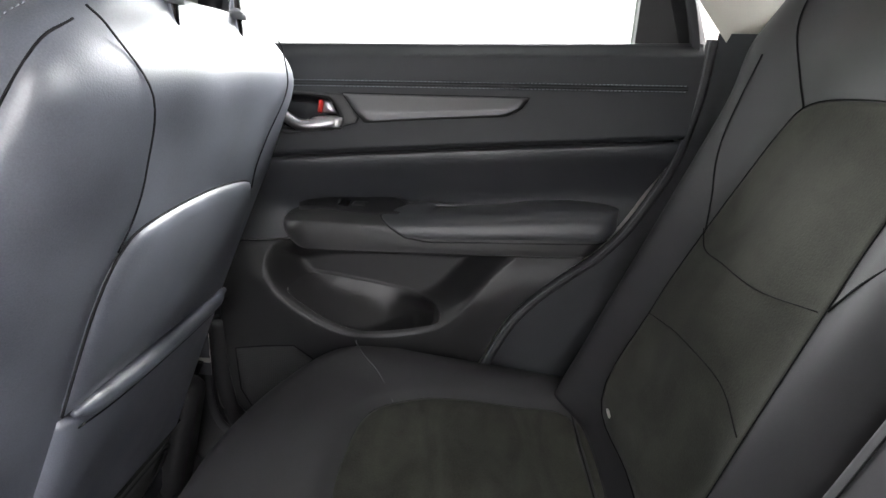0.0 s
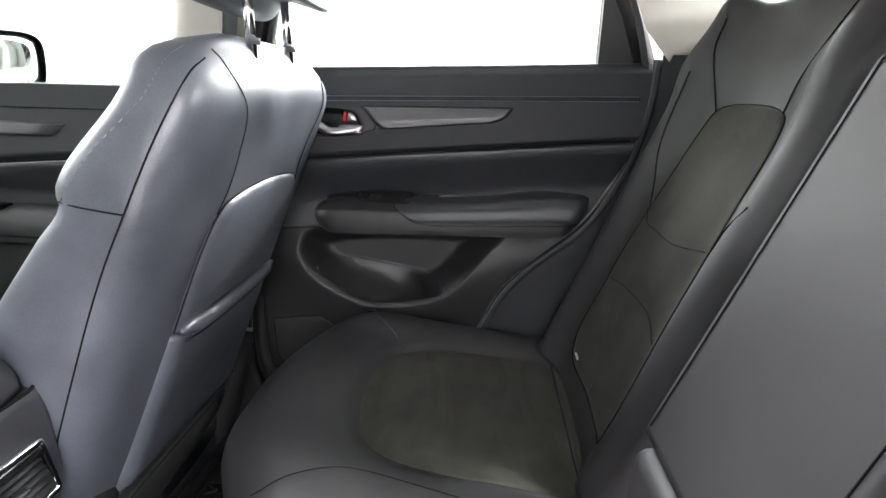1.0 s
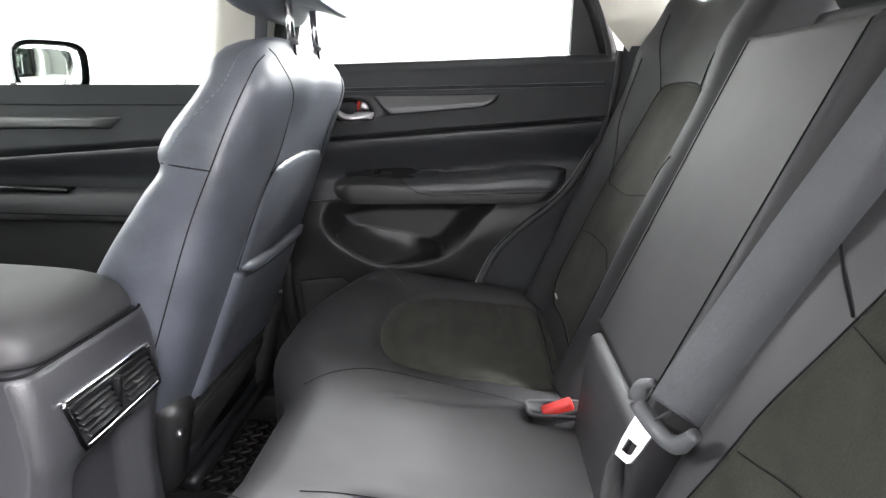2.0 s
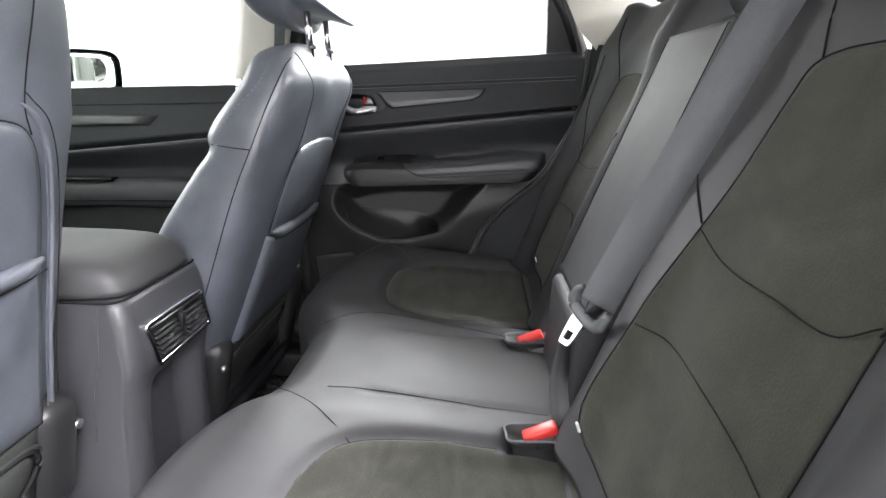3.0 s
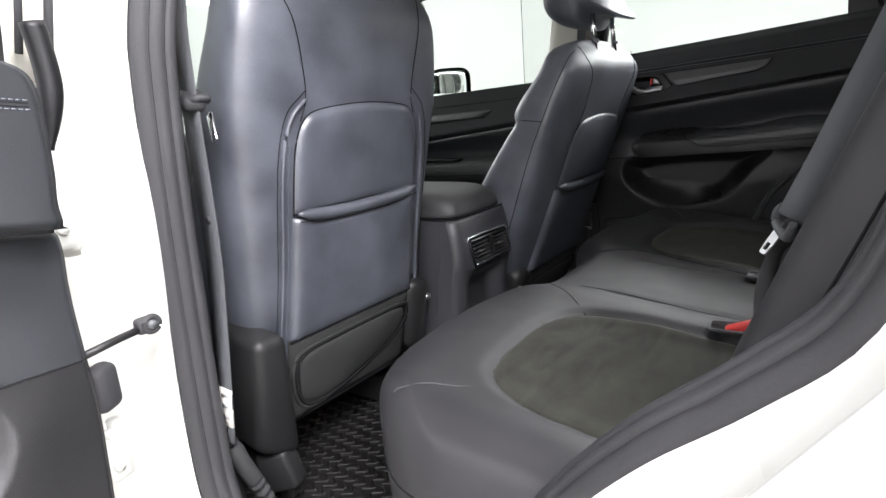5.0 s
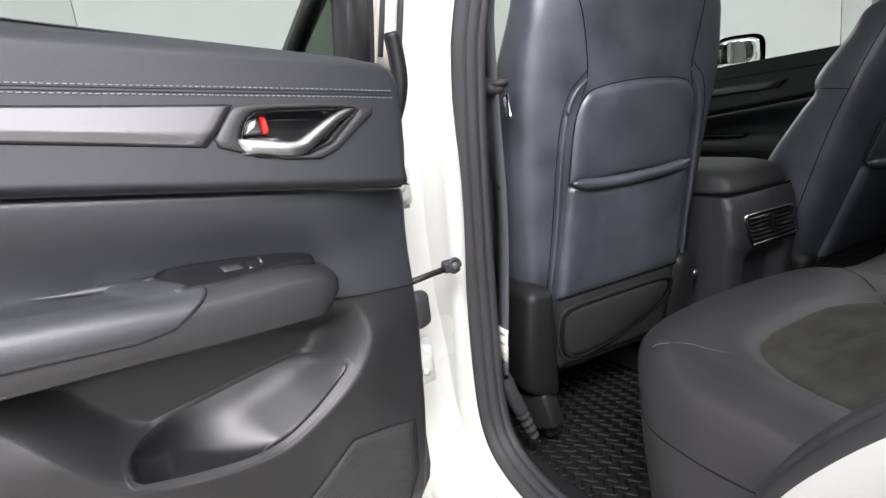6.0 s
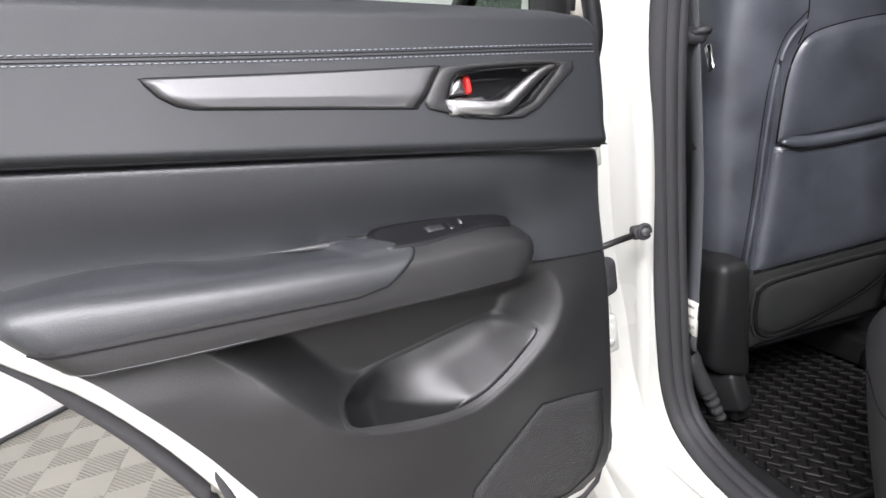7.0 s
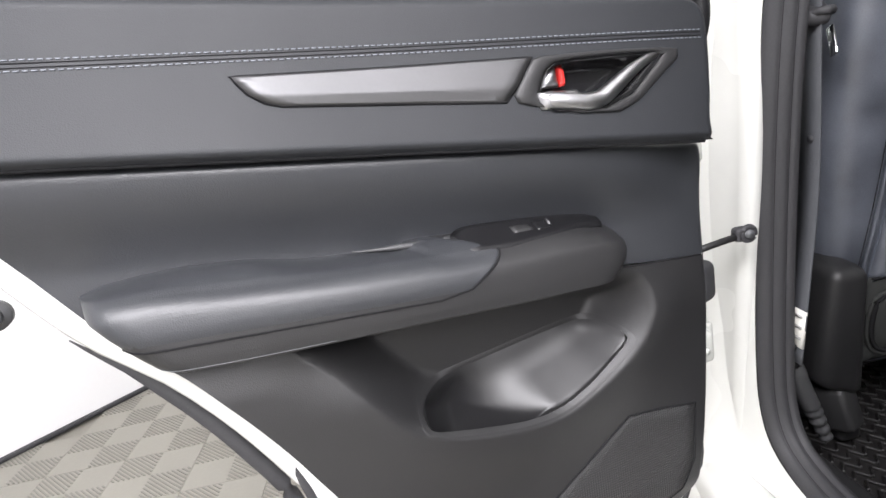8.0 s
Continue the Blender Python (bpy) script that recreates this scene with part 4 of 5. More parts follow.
plug = thing("door_loom", "black rubber wiring loom boot between door and pillar", "cable")
part("boot", block(0.030, 0.040, 0.062, 0.013, 4, (-0.328, -0.918, 0.785), (0, 0, 30)), RUBBER, plug)


# ---- front doors ----
def front_door(s):
    door = thing("front_door", "shut front car door with black trim, silver strip and armrest", "car door", pose(0, 0, 0), "front doors")
    P = lambda X, Z, d: Vector((X, s * (0.765 - d), Z))
    fb = lambda X: 1.172 + 0.03 * X
    fg = lambda X: 1.075 + 0.105 * X
    up = lambda X, Z: 0.03 + 0.026 * max(0, 1 - (Z - fg(X)) / (fb(X) - fg(X))) ** 1.5 - 0.014 * (1 - sstep(0, 0.012, Z - fg(X)))
    xs = span(-1.50, -0.50, 60)
    part("upper_trim", grid(lambda X, v: P(X, lerp(fg(X), fb(X), v), up(X, lerp(fg(X), fb(X), v))), xs, span(0, 1, 24)), SOFT, door, "soft black upper trim")
    part("sill_ledge", grid(lambda X, v: P(X, fb(X), lerp(0.028, -0.035, v)), xs, span(0, 1, 2)), SOFT, door)
    part("middle_trim", grid(lambda X, v: P(X, lerp(0.86, fg(X) - 0.003, v), 0.006 + 0.032 * sstep(0.4, 0.95, v) - 0.014 * sstep(0.96, 1, v)), xs, span(0, 1, 24)), DOOR_LEATHER, door)
    part("lower_trim", grid(lambda X, v: P(X, lerp(0.45, 0.86, v), 0.02 + 0.02 * math.sin(math.pi * v) ** 2), xs, span(0, 1, 16)), TRIM, door)
    part("shut_groove", tube([P(X, fg(X) - 0.001, 0.034) for X in xs], 0.0025, 5), SEAM, door)
    part("upper_seam", tube([P(X, fb(X) - 0.048, up(X, fb(X) - 0.048) + 0.0004) for X in xs], 0.0014, 5), SEAM, door)
    st = densify([(-0.722, 1.073), (-0.752, 1.044), (-1.25, 1.025), (-1.25, 1.062)])
    part("trim_strip", patch(st, lambda X, Z, o: P(X, Z, up(X, Z) + o), 4, 0.005, 0.003, 0.004), SILVER, door, "silver trim strip")
    sec = [(-0.02, 0.0), (0.05, 0.002), (0.066, 0.02), (0.066, 0.05), (0.052, 0.075), (0.03, 0.082), (-0.02, 0.085)]
    line = smooth_line([(d, z, 0) for d, z in sec], 3)
    part("armrest", grid(lambda X, k: P(X, 0.805 + 0.02 * (X + 0.8) + line[k].y, line[k].x * sstep(-0.57, -0.66, X) ** 0.5), span(-1.35, -0.57, 40), range(len(line))), RUBBER, door, "black padded armrest")
    part("armrest_line", tube([P(X, 0.828 + 0.02 * (X + 0.8), 0.067) for X in span(-1.3, -0.68, 20)], 0.0018, 5), SEAM, door)
    part("switch_panel", block(0.20, 0.04, 0.012, 0.004, 2, (-0.98, s * 0.725, 0.885)), GLOSS, door)
    skin = grid(lambda X, v: Vector((X, s * (0.925 - 0.03 * (v - 0.6) ** 2), lerp(0.42, fb(X), v))), span(-1.48, -0.47, 20), span(0, 1, 10))
    part("door_skin", thicken(skin, (0, -s * 0.02, 0)), PAINT, door, "white painted door skin")
    bm = grid(lambda u, v: Vector((-0.47, s * lerp(0.79, 0.925, u), lerp(0.42, 1.16, v))), span(0, 1, 3), span(0, 1, 8))
    part("door_edge", thicken(bm, (-0.02, 0, 0)), PAINT, door)
    tilt = lambda z: 0.80 - 0.30 * max(0, z - 1.2)
    W = lambda x, z: Vector((x, s * tilt(z), z))
    part("window_frame", tube([W(-0.488, 1.15), W(-0.462, 1.30), W(-0.43, 1.45), W(-0.42, 1.52), W(-0.75, 1.545), W(-1.05, 1.51), W(-1.30, 1.35), W(-1.52, 1.14)], 0.022, 8), TRIM, door, "black window frame")
    bm = bmesh.new()
    bm.faces.new([bm.verts.new(W(x, z)) for x, z in ((-0.488, 1.15), (-0.42, 1.52), (-0.75, 1.545), (-1.05, 1.51), (-1.30, 1.35), (-1.52, 1.14))])
    g = part("window_glass", bm, GLASS, door, "clear window glass", smooth=False)
    g.visible_shadow = False
    if s < 0:
        for y, fat in ((0.899, 0.0048), (0.868, 0.0055)):
            part("sash_rubber", tube([(-0.372, -y + 0.20 * (z - 1.22), z) for z in (1.19, 1.30, 1.44)], fat, 6), RUBBER, door, "black sash rubber")
        edge = grid(lambda u, z: Vector((-0.384, -lerp(0.90, 0.862, u) + 0.20 * (z - 1.22), z)), span(0, 1, 2), span(1.16, 1.44, 5))
        part("sash_edge", thicken(edge, (-0.02, 0, 0)), BEIGE, door, "pale painted sash edge")
    sail = bmesh.new()
    sail.faces.new([sail.verts.new(W(x, z)) for x, z in ((-1.22, 1.14), (-1.52, 1.14), (-1.30, 1.34))])
    part("mirror_mount", thicken(sail, (0, s * 0.02, 0)), TRIM, door, smooth=False)
    mir = thing("door_mirror", "black-cased exterior door mirror", "mirror", pose(-1.189, s * 1.094, 1.188, 0, 0, s * -34), "door mirrors")
    shell = grid(lambda a, k: Vector((-0.09 * max(0, math.sin(k * math.pi / 2 / 8)) ** 0.8 + 0.03, 0.100 * math.copysign(abs(math.cos(a)) ** 0.5, math.cos(a)) * max(0, math.cos(k * math.pi / 2 / 8)) ** 0.5,
                                      0.078 * math.copysign(abs(math.sin(a)) ** 0.5, math.sin(a)) * max(0, math.cos(k * math.pi / 2 / 8)) ** 0.5)), [math.tau * i / 32 for i in range(32)], range(9), True)
    part("housing", shell, GLOSS, mir, "black mirror housing")
    gl = patch([(0.091 * math.copysign(abs(math.cos(a)) ** 0.5, math.cos(a)), 0.070 * math.copysign(abs(math.sin(a)) ** 0.5, math.sin(a))) for a in [math.tau * i / 32 for i in range(32)]],
               lambda y, z, o: Vector((0.018 + o, y, z)), 4, 0.004, 0, 0.0)
    part("mirror_glass", gl, MIRROR, mir, "silvered mirror glass")
    part("stem", block(0.05, 0.20, 0.04, 0.015, 3, (-0.02, -s * 0.16, -0.07)), GLOSS, mir)


front_door(1)
front_door(-1)


# ---- rear bench ----
FRONT = table([(-0.75, 0.05), (-0.72, -0.02), (-0.68, -0.085), (-0.62, -0.142), (-0.55, -0.180), (-0.44, -0.203), (-0.32, -0.205), (-0.23, -0.188), (-0.15, -0.142), (-0.07, -0.124), (0.07, -0.124),
               (0.15, -0.142), (0.23, -0.188), (0.32, -0.205), (0.44, -0.203), (0.55, -0.180), (0.62, -0.142), (0.68, -0.085), (0.72, -0.02), (0.75, 0.05)])
SEAT_IN = rounded([(-0.016, 0.335), (-0.018, 0.41), (-0.012, 0.485), (0.012, 0.540), (0.070, 0.576), (0.14, 0.590), (0.22, 0.594), (0.300, 0.592), (0.306, 0.50), (0.306, 0.30), (0.300, 0.212),
                   (0.20, 0.213), (0.12, 0.215), (0.045, 0.228), (0.005, 0.265)], 5)


def seat_z(x, y):
    a = abs(y)
    z = 0.707 - 0.09 * max(x, -0.10) + 0.016 * math.exp(-((a - 0.650) / 0.050) ** 2) + 0.006 * math.exp(-((a - 0.175) / 0.05) ** 2)
    z += 0.007 * math.exp(-(y / 0.11) ** 4)
    if -0.08 < x < 0.37 and 0.15 < a < 0.66:
        k = inside(SEAT_IN, x, a)
        z -= 0.010 * sstep(-0.02, 0.05, k) + 0.0055 * math.exp(-(k / 0.013) ** 2)
    z += 0.008 * math.exp(-((x + 0.075) / 0.06) ** 2) * sstep(0.12, 0.25, a)
    if a < 0.2 and x > 0.0:
        z -= 0.003 * math.exp(-((a - 0.118 - 0.03 * sstep(0.1, 0.3, x) * (y > 0)) / 0.009) ** 2) * sstep(0.0, 0.05, x)
    z -= 0.15 * sstep(0.695, 0.765, a) ** 2
    for bx, by in ((0.281, -0.195), (0.292, 0.115)):
        z -= 0.048 * math.exp(-((x - bx) / 0.040) ** 6 - ((y - by) / 0.021) ** 6)
    # slack hide: shallow hollows and pulls
    z += 0.0022 * noise.noise(Vector((x * 8, y * 8, 0))) + 0.0010 * noise.noise(Vector((x * 22, y * 17, 4)))
    return z


BENCH = thing("rear_bench", "black leather rear car bench with olive-grey suede inserts", "bench")


def rear_bench():
    bench = BENCH
    R = 0.062

    def fn(y, k):
        f = FRONT(y)
        xb = 0.375
        if k < 8:
            t = k / 8
            x, z = f + 0.045 * (1 - t) ** 2 + 0.0, lerp(0.31, seat_z(f + R, y) - R, t)
            return Vector((x, y, z))
        if k < 20:
            a = (k - 8) / 12 * math.pi / 2
            x = f + R * (1 - math.cos(a))
            return Vector((x, y, seat_z(f + R, y) - R + R * math.sin(a)))
        t = (k - 20) / 80
        x = lerp(f + R, xb, t)
        return Vector((x, y, seat_z(x, y)))

    bench = part("cushion", grid(fn, span(-0.755, 0.755, 300), range(101)), LEATHER_REAR, bench, "black leather bench cushion")
    for s in (-1, 1):
        surf = lambda x, a, off: Vector((x, s * a, seat_z(x, s * a) + off))
        part("suede_insert", patch(SEAT_IN, surf, 26, 0.0015, 0.002, 0.006), SUEDE, bench, "olive-grey suede insert")
        part("insert_seam", tube([surf(x, a, -0.0004) for x, a in SEAT_IN], 0.0007, 5, True), SEAM, bench)
        strip = densify([(0.311, 0.216), (0.312, 0.40), (0.311, 0.588), (0.366, 0.596), (0.370, 0.40), (0.366, 0.222)], 0.012)
        part("suede_strip", patch(strip, surf, 6, 0.003, 0.004, 0.006), SUEDE, bench, "olive-grey suede strip under the backrest")
        # seams on the bolsters
        if s < 0:
            c = smooth_line([surf(x, a, 0.0002) for x, a in ((0.030, 0.238), (0.004, 0.215), (-0.03, 0.185), (-0.065, 0.160), (-0.095, 0.146), (-0.115, 0.140))], 6)
            part("bolster_seam", tube(c, 0.0007, 5), SEAM, bench)
        c = smooth_line([surf(x, a, 0.0004) for x, a in ((0.025, 0.555), (-0.005, 0.605), (-0.036, 0.636), (-0.055, 0.668), (-0.058, 0.680))], 6)
        part("bolster_seam", tube(c, 0.0009, 5), THREAD, bench, "pale stitched seam")
        c = smooth_line([surf(x, a, 0.0005) for x, a in ((0.306, 0.21), (0.308, 0.40), (0.306, 0.60), (0.314, 0.67))], 6)
        part("rear_seam", tube(c, 0.0010, 5), SEAM, bench)
        side = [Vector((FRONT(s * a) + 0.004 if a < 0.66 else x, s * (a + 0.003), z)) for a, x, z in ((0.62, 0, 0.655), (0.655, 0, 0.650))]
        side += [Vector((x, s * a, z)) for x, a, z in ((-0.03, 0.728, 0.640), (0.05, 0.749, 0.640), (0.13, 0.757, 0.645), (0.22, 0.757, 0.655))]
        part("side_seam", tube(smooth_line(side, 6), 0.0011, 5), SEAM, bench)
    for run in (((-0.030, -0.120), (0.031, -0.112), (0.12, -0.113), (0.21, -0.117), (0.30, -0.122)),
                ((0.245, 0.147), (0.18, 0.158), (0.10, 0.170), (0.03, 0.180), (-0.01, 0.178), (-0.05, 0.160), (-0.077, 0.138), (-0.095, 0.108))):
        c = [Vector((q.x, q.y, seat_z(q.x, q.y) + 0.0003)) for q in smooth_line([(x, y, 0) for x, y in run], 6)]
        part("centre_seam", tube(c, 0.0007, 5), SEAM, bench)


rear_bench()

BX = lambda z: 0.062 + 0.378 * z
NB = Vector((-0.935, 0, 0.354))
BACK_IN = [(0.240, 0.735), (0.242, 0.88), (0.262, 0.99), (0.275, 1.06), (0.283, 1.14), (0.305, 1.176), (0.40, 1.184), (0.50, 1.176), (0.532, 1.14), (0.545, 1.06), (0.552, 0.99), (0.560, 0.88), (0.550, 0.735), (0.40, 0.728)]


def back_off(a, z, y0, y1):
    """How far an outer backrest's face stands out, with its side bolsters."""
    o = 0.026 * math.exp(-((a - 0.215) / 0.045) ** 2) + 0.040 * math.exp(-((a - 0.625) / 0.046) ** 2)
    o += 0.016 * math.exp(-((z - 0.95) / 0.10) ** 2) * math.exp(-((a - 0.40) / 0.12) ** 2)
    o += 0.012 * math.exp(-((z - 1.235) / 0.05) ** 2)
    o -= 0.05 * (1 - sstep(0, 0.03, a - y0)) ** 2 + 0.09 * (1 - sstep(0, 0.035, y1 - a)) ** 2
    o -= 0.07 * sstep(1.325, 1.375, z) ** 2
    return o + 0.0012 * noise.noise(Vector((a * 10, z * 10, 3)))


def rear_back(s):
    y0, y1 = 0.150, 0.678

    def on(a, z, off):
        p = Vector((BX(z), s * a, z)) + NB * (back_off(a, z, y0, y1) + off)
        return p

    face = grid(lambda a, z: on(a, z, 0), span(y0, 0.6612, 88), span(0.68, 1.375, 118))
    ob = part("backrest", thicken(face, (0.07, 0, 0.02)), LEATHER_REAR, BENCH, "black leather backrest with suede insert")
    part("flank", grid(lambda a, z: on(a, z, 0) + Vector((0, s * 0.0004, 0)), span(0.6610, y1, 6), span(0.68, 1.375, 60)), FLANK, ob, "plain black leather flank, darkened for its shade")
    outline = rounded(BACK_IN, 5)
    part("suede_insert", patch(outline, on, 22, 0.002, 0.0008, 0.006), SUEDE, ob, "olive-grey suede insert")
    part("insert_seam", tube([on(a, z, 0.001) for a, z in outline], 0.0008, 5, True), SEAM, ob)
    lines = [((0.262, 0.985), (0.33, 0.955 + 0.02), (0.42, 0.985), (0.50, 0.975), (0.552, 0.995)),
             ((0.25, 0.878), (0.33, 0.893), (0.44, 0.891), (0.50, 0.883), (0.555, 0.875))]
    lines[0] = ((0.270, 1.000), (0.36, 0.985), (0.45, 0.985), (0.515, 0.985), (0.550, 1.005))
    for ln in lines:
        part("cross_seam", tube(smooth_line([on(a, z, 0.0048) for a, z in ln], 6), 0.0007, 5), SEAM, ob)
    # seams over the bolsters
    for ln in (((0.305, 1.176), (0.295, 1.215), (0.283, 1.26), (0.285, 1.305)), ((0.51, 1.172), (0.545, 1.205), (0.585, 1.26), (0.60, 1.31)),
               ((0.262, 1.005), (0.235, 1.035), (0.21, 1.065)), ((0.548, 1.00), (0.575, 1.045), (0.595, 1.09), (0.605, 1.14), (0.602, 1.22))):
        part("bolster_seam", tube(smooth_line([on(a, z, 0.001) for a, z in ln], 6), 0.0011, 5), SEAM, ob)
    edge = [on(0.6600, z, 0.0004) for z in span(0.72, 1.27, 60)]
    part("edge_seam", tube(edge, 0.0013, 5), SEAM, ob)
    part("edge_piping", tube([on(0.6607, z, 0.0004) for z in span(0.72, 1.27, 60)], 0.0014, 6), LEATHER_REAR, ob, "rolled edge beside the stitching")
    bms = [tube([on(0.6615, z, 0.0002), on(0.6615, z + 0.0055, 0.0002)], 0.0013, 5) for z in span(0.735, 1.26, 62)]
    part("edge_stitching", merge(*bms), STITCH_DARK, ob, "thick dark stitching")
    for ya, za in (((0.505, 0.740),) if s > 0 else ((0.247, 0.736),)):
        part("anchor_tag", block(0.004, 0.007, 0.014, 0.002, 2, on(ya, za, 0.006), (0, -20, 0)), LABEL, ob, "small pale anchor tag")
    return ob


rear_back(1)
rear_back(-1)


def side_bolster(s):
    ob = BENCH
    cut = table([(0.62, 0.16), (0.69, 0.185), (0.78, 0.225), (0.86, 0.28), (0.96, 0.375), (1.08, 0.43), (1.20, 0.458), (1.30, 0.46)])
    fn = lambda u, z: Vector((lerp(BX(z) + 0.045, max(cut(z) + 0.05, BX(z) + 0.0), math.sin(u * math.pi / 2)), s * lerp(0.668, 0.738, u), z))
    part("side_bolster", grid(fn, span(0, 1, 12), span(0.62, 1.30, 30)), FLANK, ob, "plain black leather side of the backrest, darkened for its shade")


side_bolster(1)
side_bolster(-1)


def centre_back():

    def on(y, z, off=0.0):
        o = 0.038 - 0.045 * (1 - sstep(0, 0.028, 0.149 - abs(y))) ** 2 - 0.04 * sstep(1.215, 1.238, z) ** 2 - 0.03 * (1 - sstep(0.70, 0.75, z))
        return Vector((BX(z), y, z)) + NB * (o + off)

    ob = part("centre_backrest", thicken(grid(on, span(-0.149, 0.149, 50), span(0.826, 1.238, 52)), (0.08, 0, 0.03)), LEATHER_REAR, BENCH, "plain black leather centre backrest")
    for y in (-0.118, 0.118):
        part("edge_seam", tube([on(y, z, 0.0005) for z in span(0.835, 1.225, 40)], 0.0009, 5), SEAM, ob)
    hr = thing("centre_headrest", "low black leather centre headrest", "headrest")
    f2 = lambda a, k: Vector((BX(1.30) + 0.045 + 0.045 * math.cos(a) * max(0, math.sin(math.pi * k / 12)) ** 0.35 * 1.0, 0.118 * math.cos(math.pi * k / 12) * 1.0,
                              1.312 + 0.066 * math.sin(a) * max(0, math.sin(math.pi * k / 12)) ** 0.35))
    part("pad", grid(lambda a, k: f2(a, k), [math.tau * i / 28 for i in range(28)], range(0, 13), True), LEATHER_REAR, hr)
    return ob


centre_back()


def rear_headrest(y):
    ob = thing("rear_headrest", "black leather rear headrest on chrome posts", "headrest", pose(BX(1.40) + 0.05, y, 1.43), "rear headrests")
    part("pad", grid(lambda a, k: Vector((0.05 * math.cos(a) * max(0, math.sin(math.pi * k / 14)) ** 0.3, 0.13 * math.cos(math.pi * k / 14), 0.075 * math.sin(a) * max(0, math.sin(math.pi * k / 14)) ** 0.3)),
                     [math.tau * i / 28 for i in range(28)], range(15), True), LEATHER, ob)
    for dy in (-0.06, 0.06):
        part("post", disc(0.006, 0.14, (-0.02, dy, -0.11), (0, 12, 0), 12), CHROME, ob, "chrome post")


rear_headrest(0.40)
rear_headrest(-0.40)


def buckle(x, y, z, turn):
    """A buckle that lies in a pocket of the cushion, its button up."""
    ob = thing("seat_belt_buckle", "black seat belt buckle with red release button in the seat cushion", "buckle", pose(x, y, z, 0, 0, turn), "seat belt buckles")
    rim = rounded([(-0.042, -0.018), (-0.046, 0.0), (-0.042, 0.020), (0.0, 0.022), (0.040, 0.022), (0.044, 0.0), (0.040, -0.021), (0.0, -0.021)], 4)
    part("pocket", patch(rim, lambda a, b, o: Vector((a, b, o)), 5, -0.002, -0.012, 0.0), RUBBER, ob, "dark pocket in the cushion")
    part("pocket_rim", tube([(a, b, 0.003) for a, b in rim], 0.0022, 6, True), WEB, ob, "grey pocket rim")
    part("body", block(0.050, 0.026, 0.018, 0.005, 3, (0.016, 0, -0.004), (0, -14, 0)), RUBBER, ob)
    part("button", block(0.048, 0.021, 0.015, 0.004, 3, (0.0, 0, 0.004), (0, -22, 0)), RED, ob, "red release button")


buckle(0.281, -0.195, 0.696, 6)
buckle(0.292, 0.115, 0.698, 4)


def centre_belt():
    ob = thing("centre_seat_belt", "grey webbing seat belt with metal tongue over the rear backrest", "seat belt")
    on = lambda z, y, o: Vector((BX(z), y, z)) + NB * o
    pts = [on(*q) for q in BELT_RUN]
    part("webbing", ribbon(smooth_line(pts, 6), 0.047, 0.0022, (0.78, -0.55, -0.30)), WEB, ob)
    low = [on(*q) for q in ((0.868, -0.186, 0.044), (0.80, -0.140, 0.046), (0.74, -0.152, 0.036), (0.69, -0.185, 0.010))]
    part("lap_webbing", ribbon(smooth_line(low, 5), 0.034, 0.0022, (0.80, 0.58, -0.1)), RUBBER, ob, "dark folded lower webbing")
    hook = smooth_line([(0.327, -0.176, 0.904), (0.322, -0.163, 0.893), (0.320, -0.160, 0.874), (0.334, -0.190, 0.860), (0.342, -0.213, 0.864), (0.348, -0.230, 0.886)], 6)
    part("tongue_grip", tube(hook, 0.010, 10, radii=[lerp(0.004, 0.0085, sstep(0, 9, i)) * (1 - 0.3 * sstep(24, 30, i)) for i in range(len(hook))]), PLASTIC_GREY, ob, "grey plastic tongue grip")
    # the plate: local x across, local y towards its tip
    start, tip_at = Vector((0.326, -0.176, 0.866)), Vector((0.303, -0.186, 0.826))
    ay = (tip_at - start).normalized()
    ax = (Vector((0.015, -0.036, -0.010)) - ay * Vector((0.015, -0.036, -0.010)).dot(ay)).normalized()
    plate = densify([(-0.013, 0.0), (0.013, 0.0), (0.012, 0.030), (0.009, 0.046), (-0.009, 0.046), (-0.012, 0.030)], 0.003)
    hole = densify([(-0.006, 0.026), (0.006, 0.026), (0.006, 0.039), (-0.006, 0.039)], 0.002)
    bm = bmesh.new()
    n = 28
    order = lambda pts: sorted(pts, key=lambda p: math.atan2(p[1] - 0.0325, p[0]))
    o_, h_ = order(plate), order(hole)
    put = lambda p: bm.verts.new(start + ax * p[0] + ay * p[1])
    vo = [put(o_[i * len(o_) // n]) for i in range(n)]
    vh = [put(h_[i * len(h_) // n]) for i in range(n)]
    for i in range(n):
        bm.faces.new((vo[i], vo[(i + 1) % n], vh[(i + 1) % n], vh[i]))
    part("tongue", thicken(bm, ax.cross(ay) * 0.003), TONGUE, ob, "metal buckle tongue", smooth=False)


BELT_RUN = ((1.37, -0.285, 0.030), (1.30, -0.275, 0.046), (1.227, -0.262, 0.050), (1.173, -0.246, 0.050), (1.114, -0.234, 0.050), (1.041, -0.219, 0.050), (0.962, -0.206, 0.050), (0.90, -0.199, 0.052), (0.868, -0.196, 0.052))
centre_belt()

pad = thing("armrest_base", "dark leather pad below the fold-down centre armrest", "seat pad")
part("pad", block(0.085, 0.246, 0.180, 0.016, 5, (0.361, -0.018, 0.746), (0, 3, 0)), LEATHER_REAR, pad)
part("shadow_gap", tube([(0.349, y, 0.838) for y in span(-0.135, 0.102, 8)], 0.0035, 6), SEAM, pad)


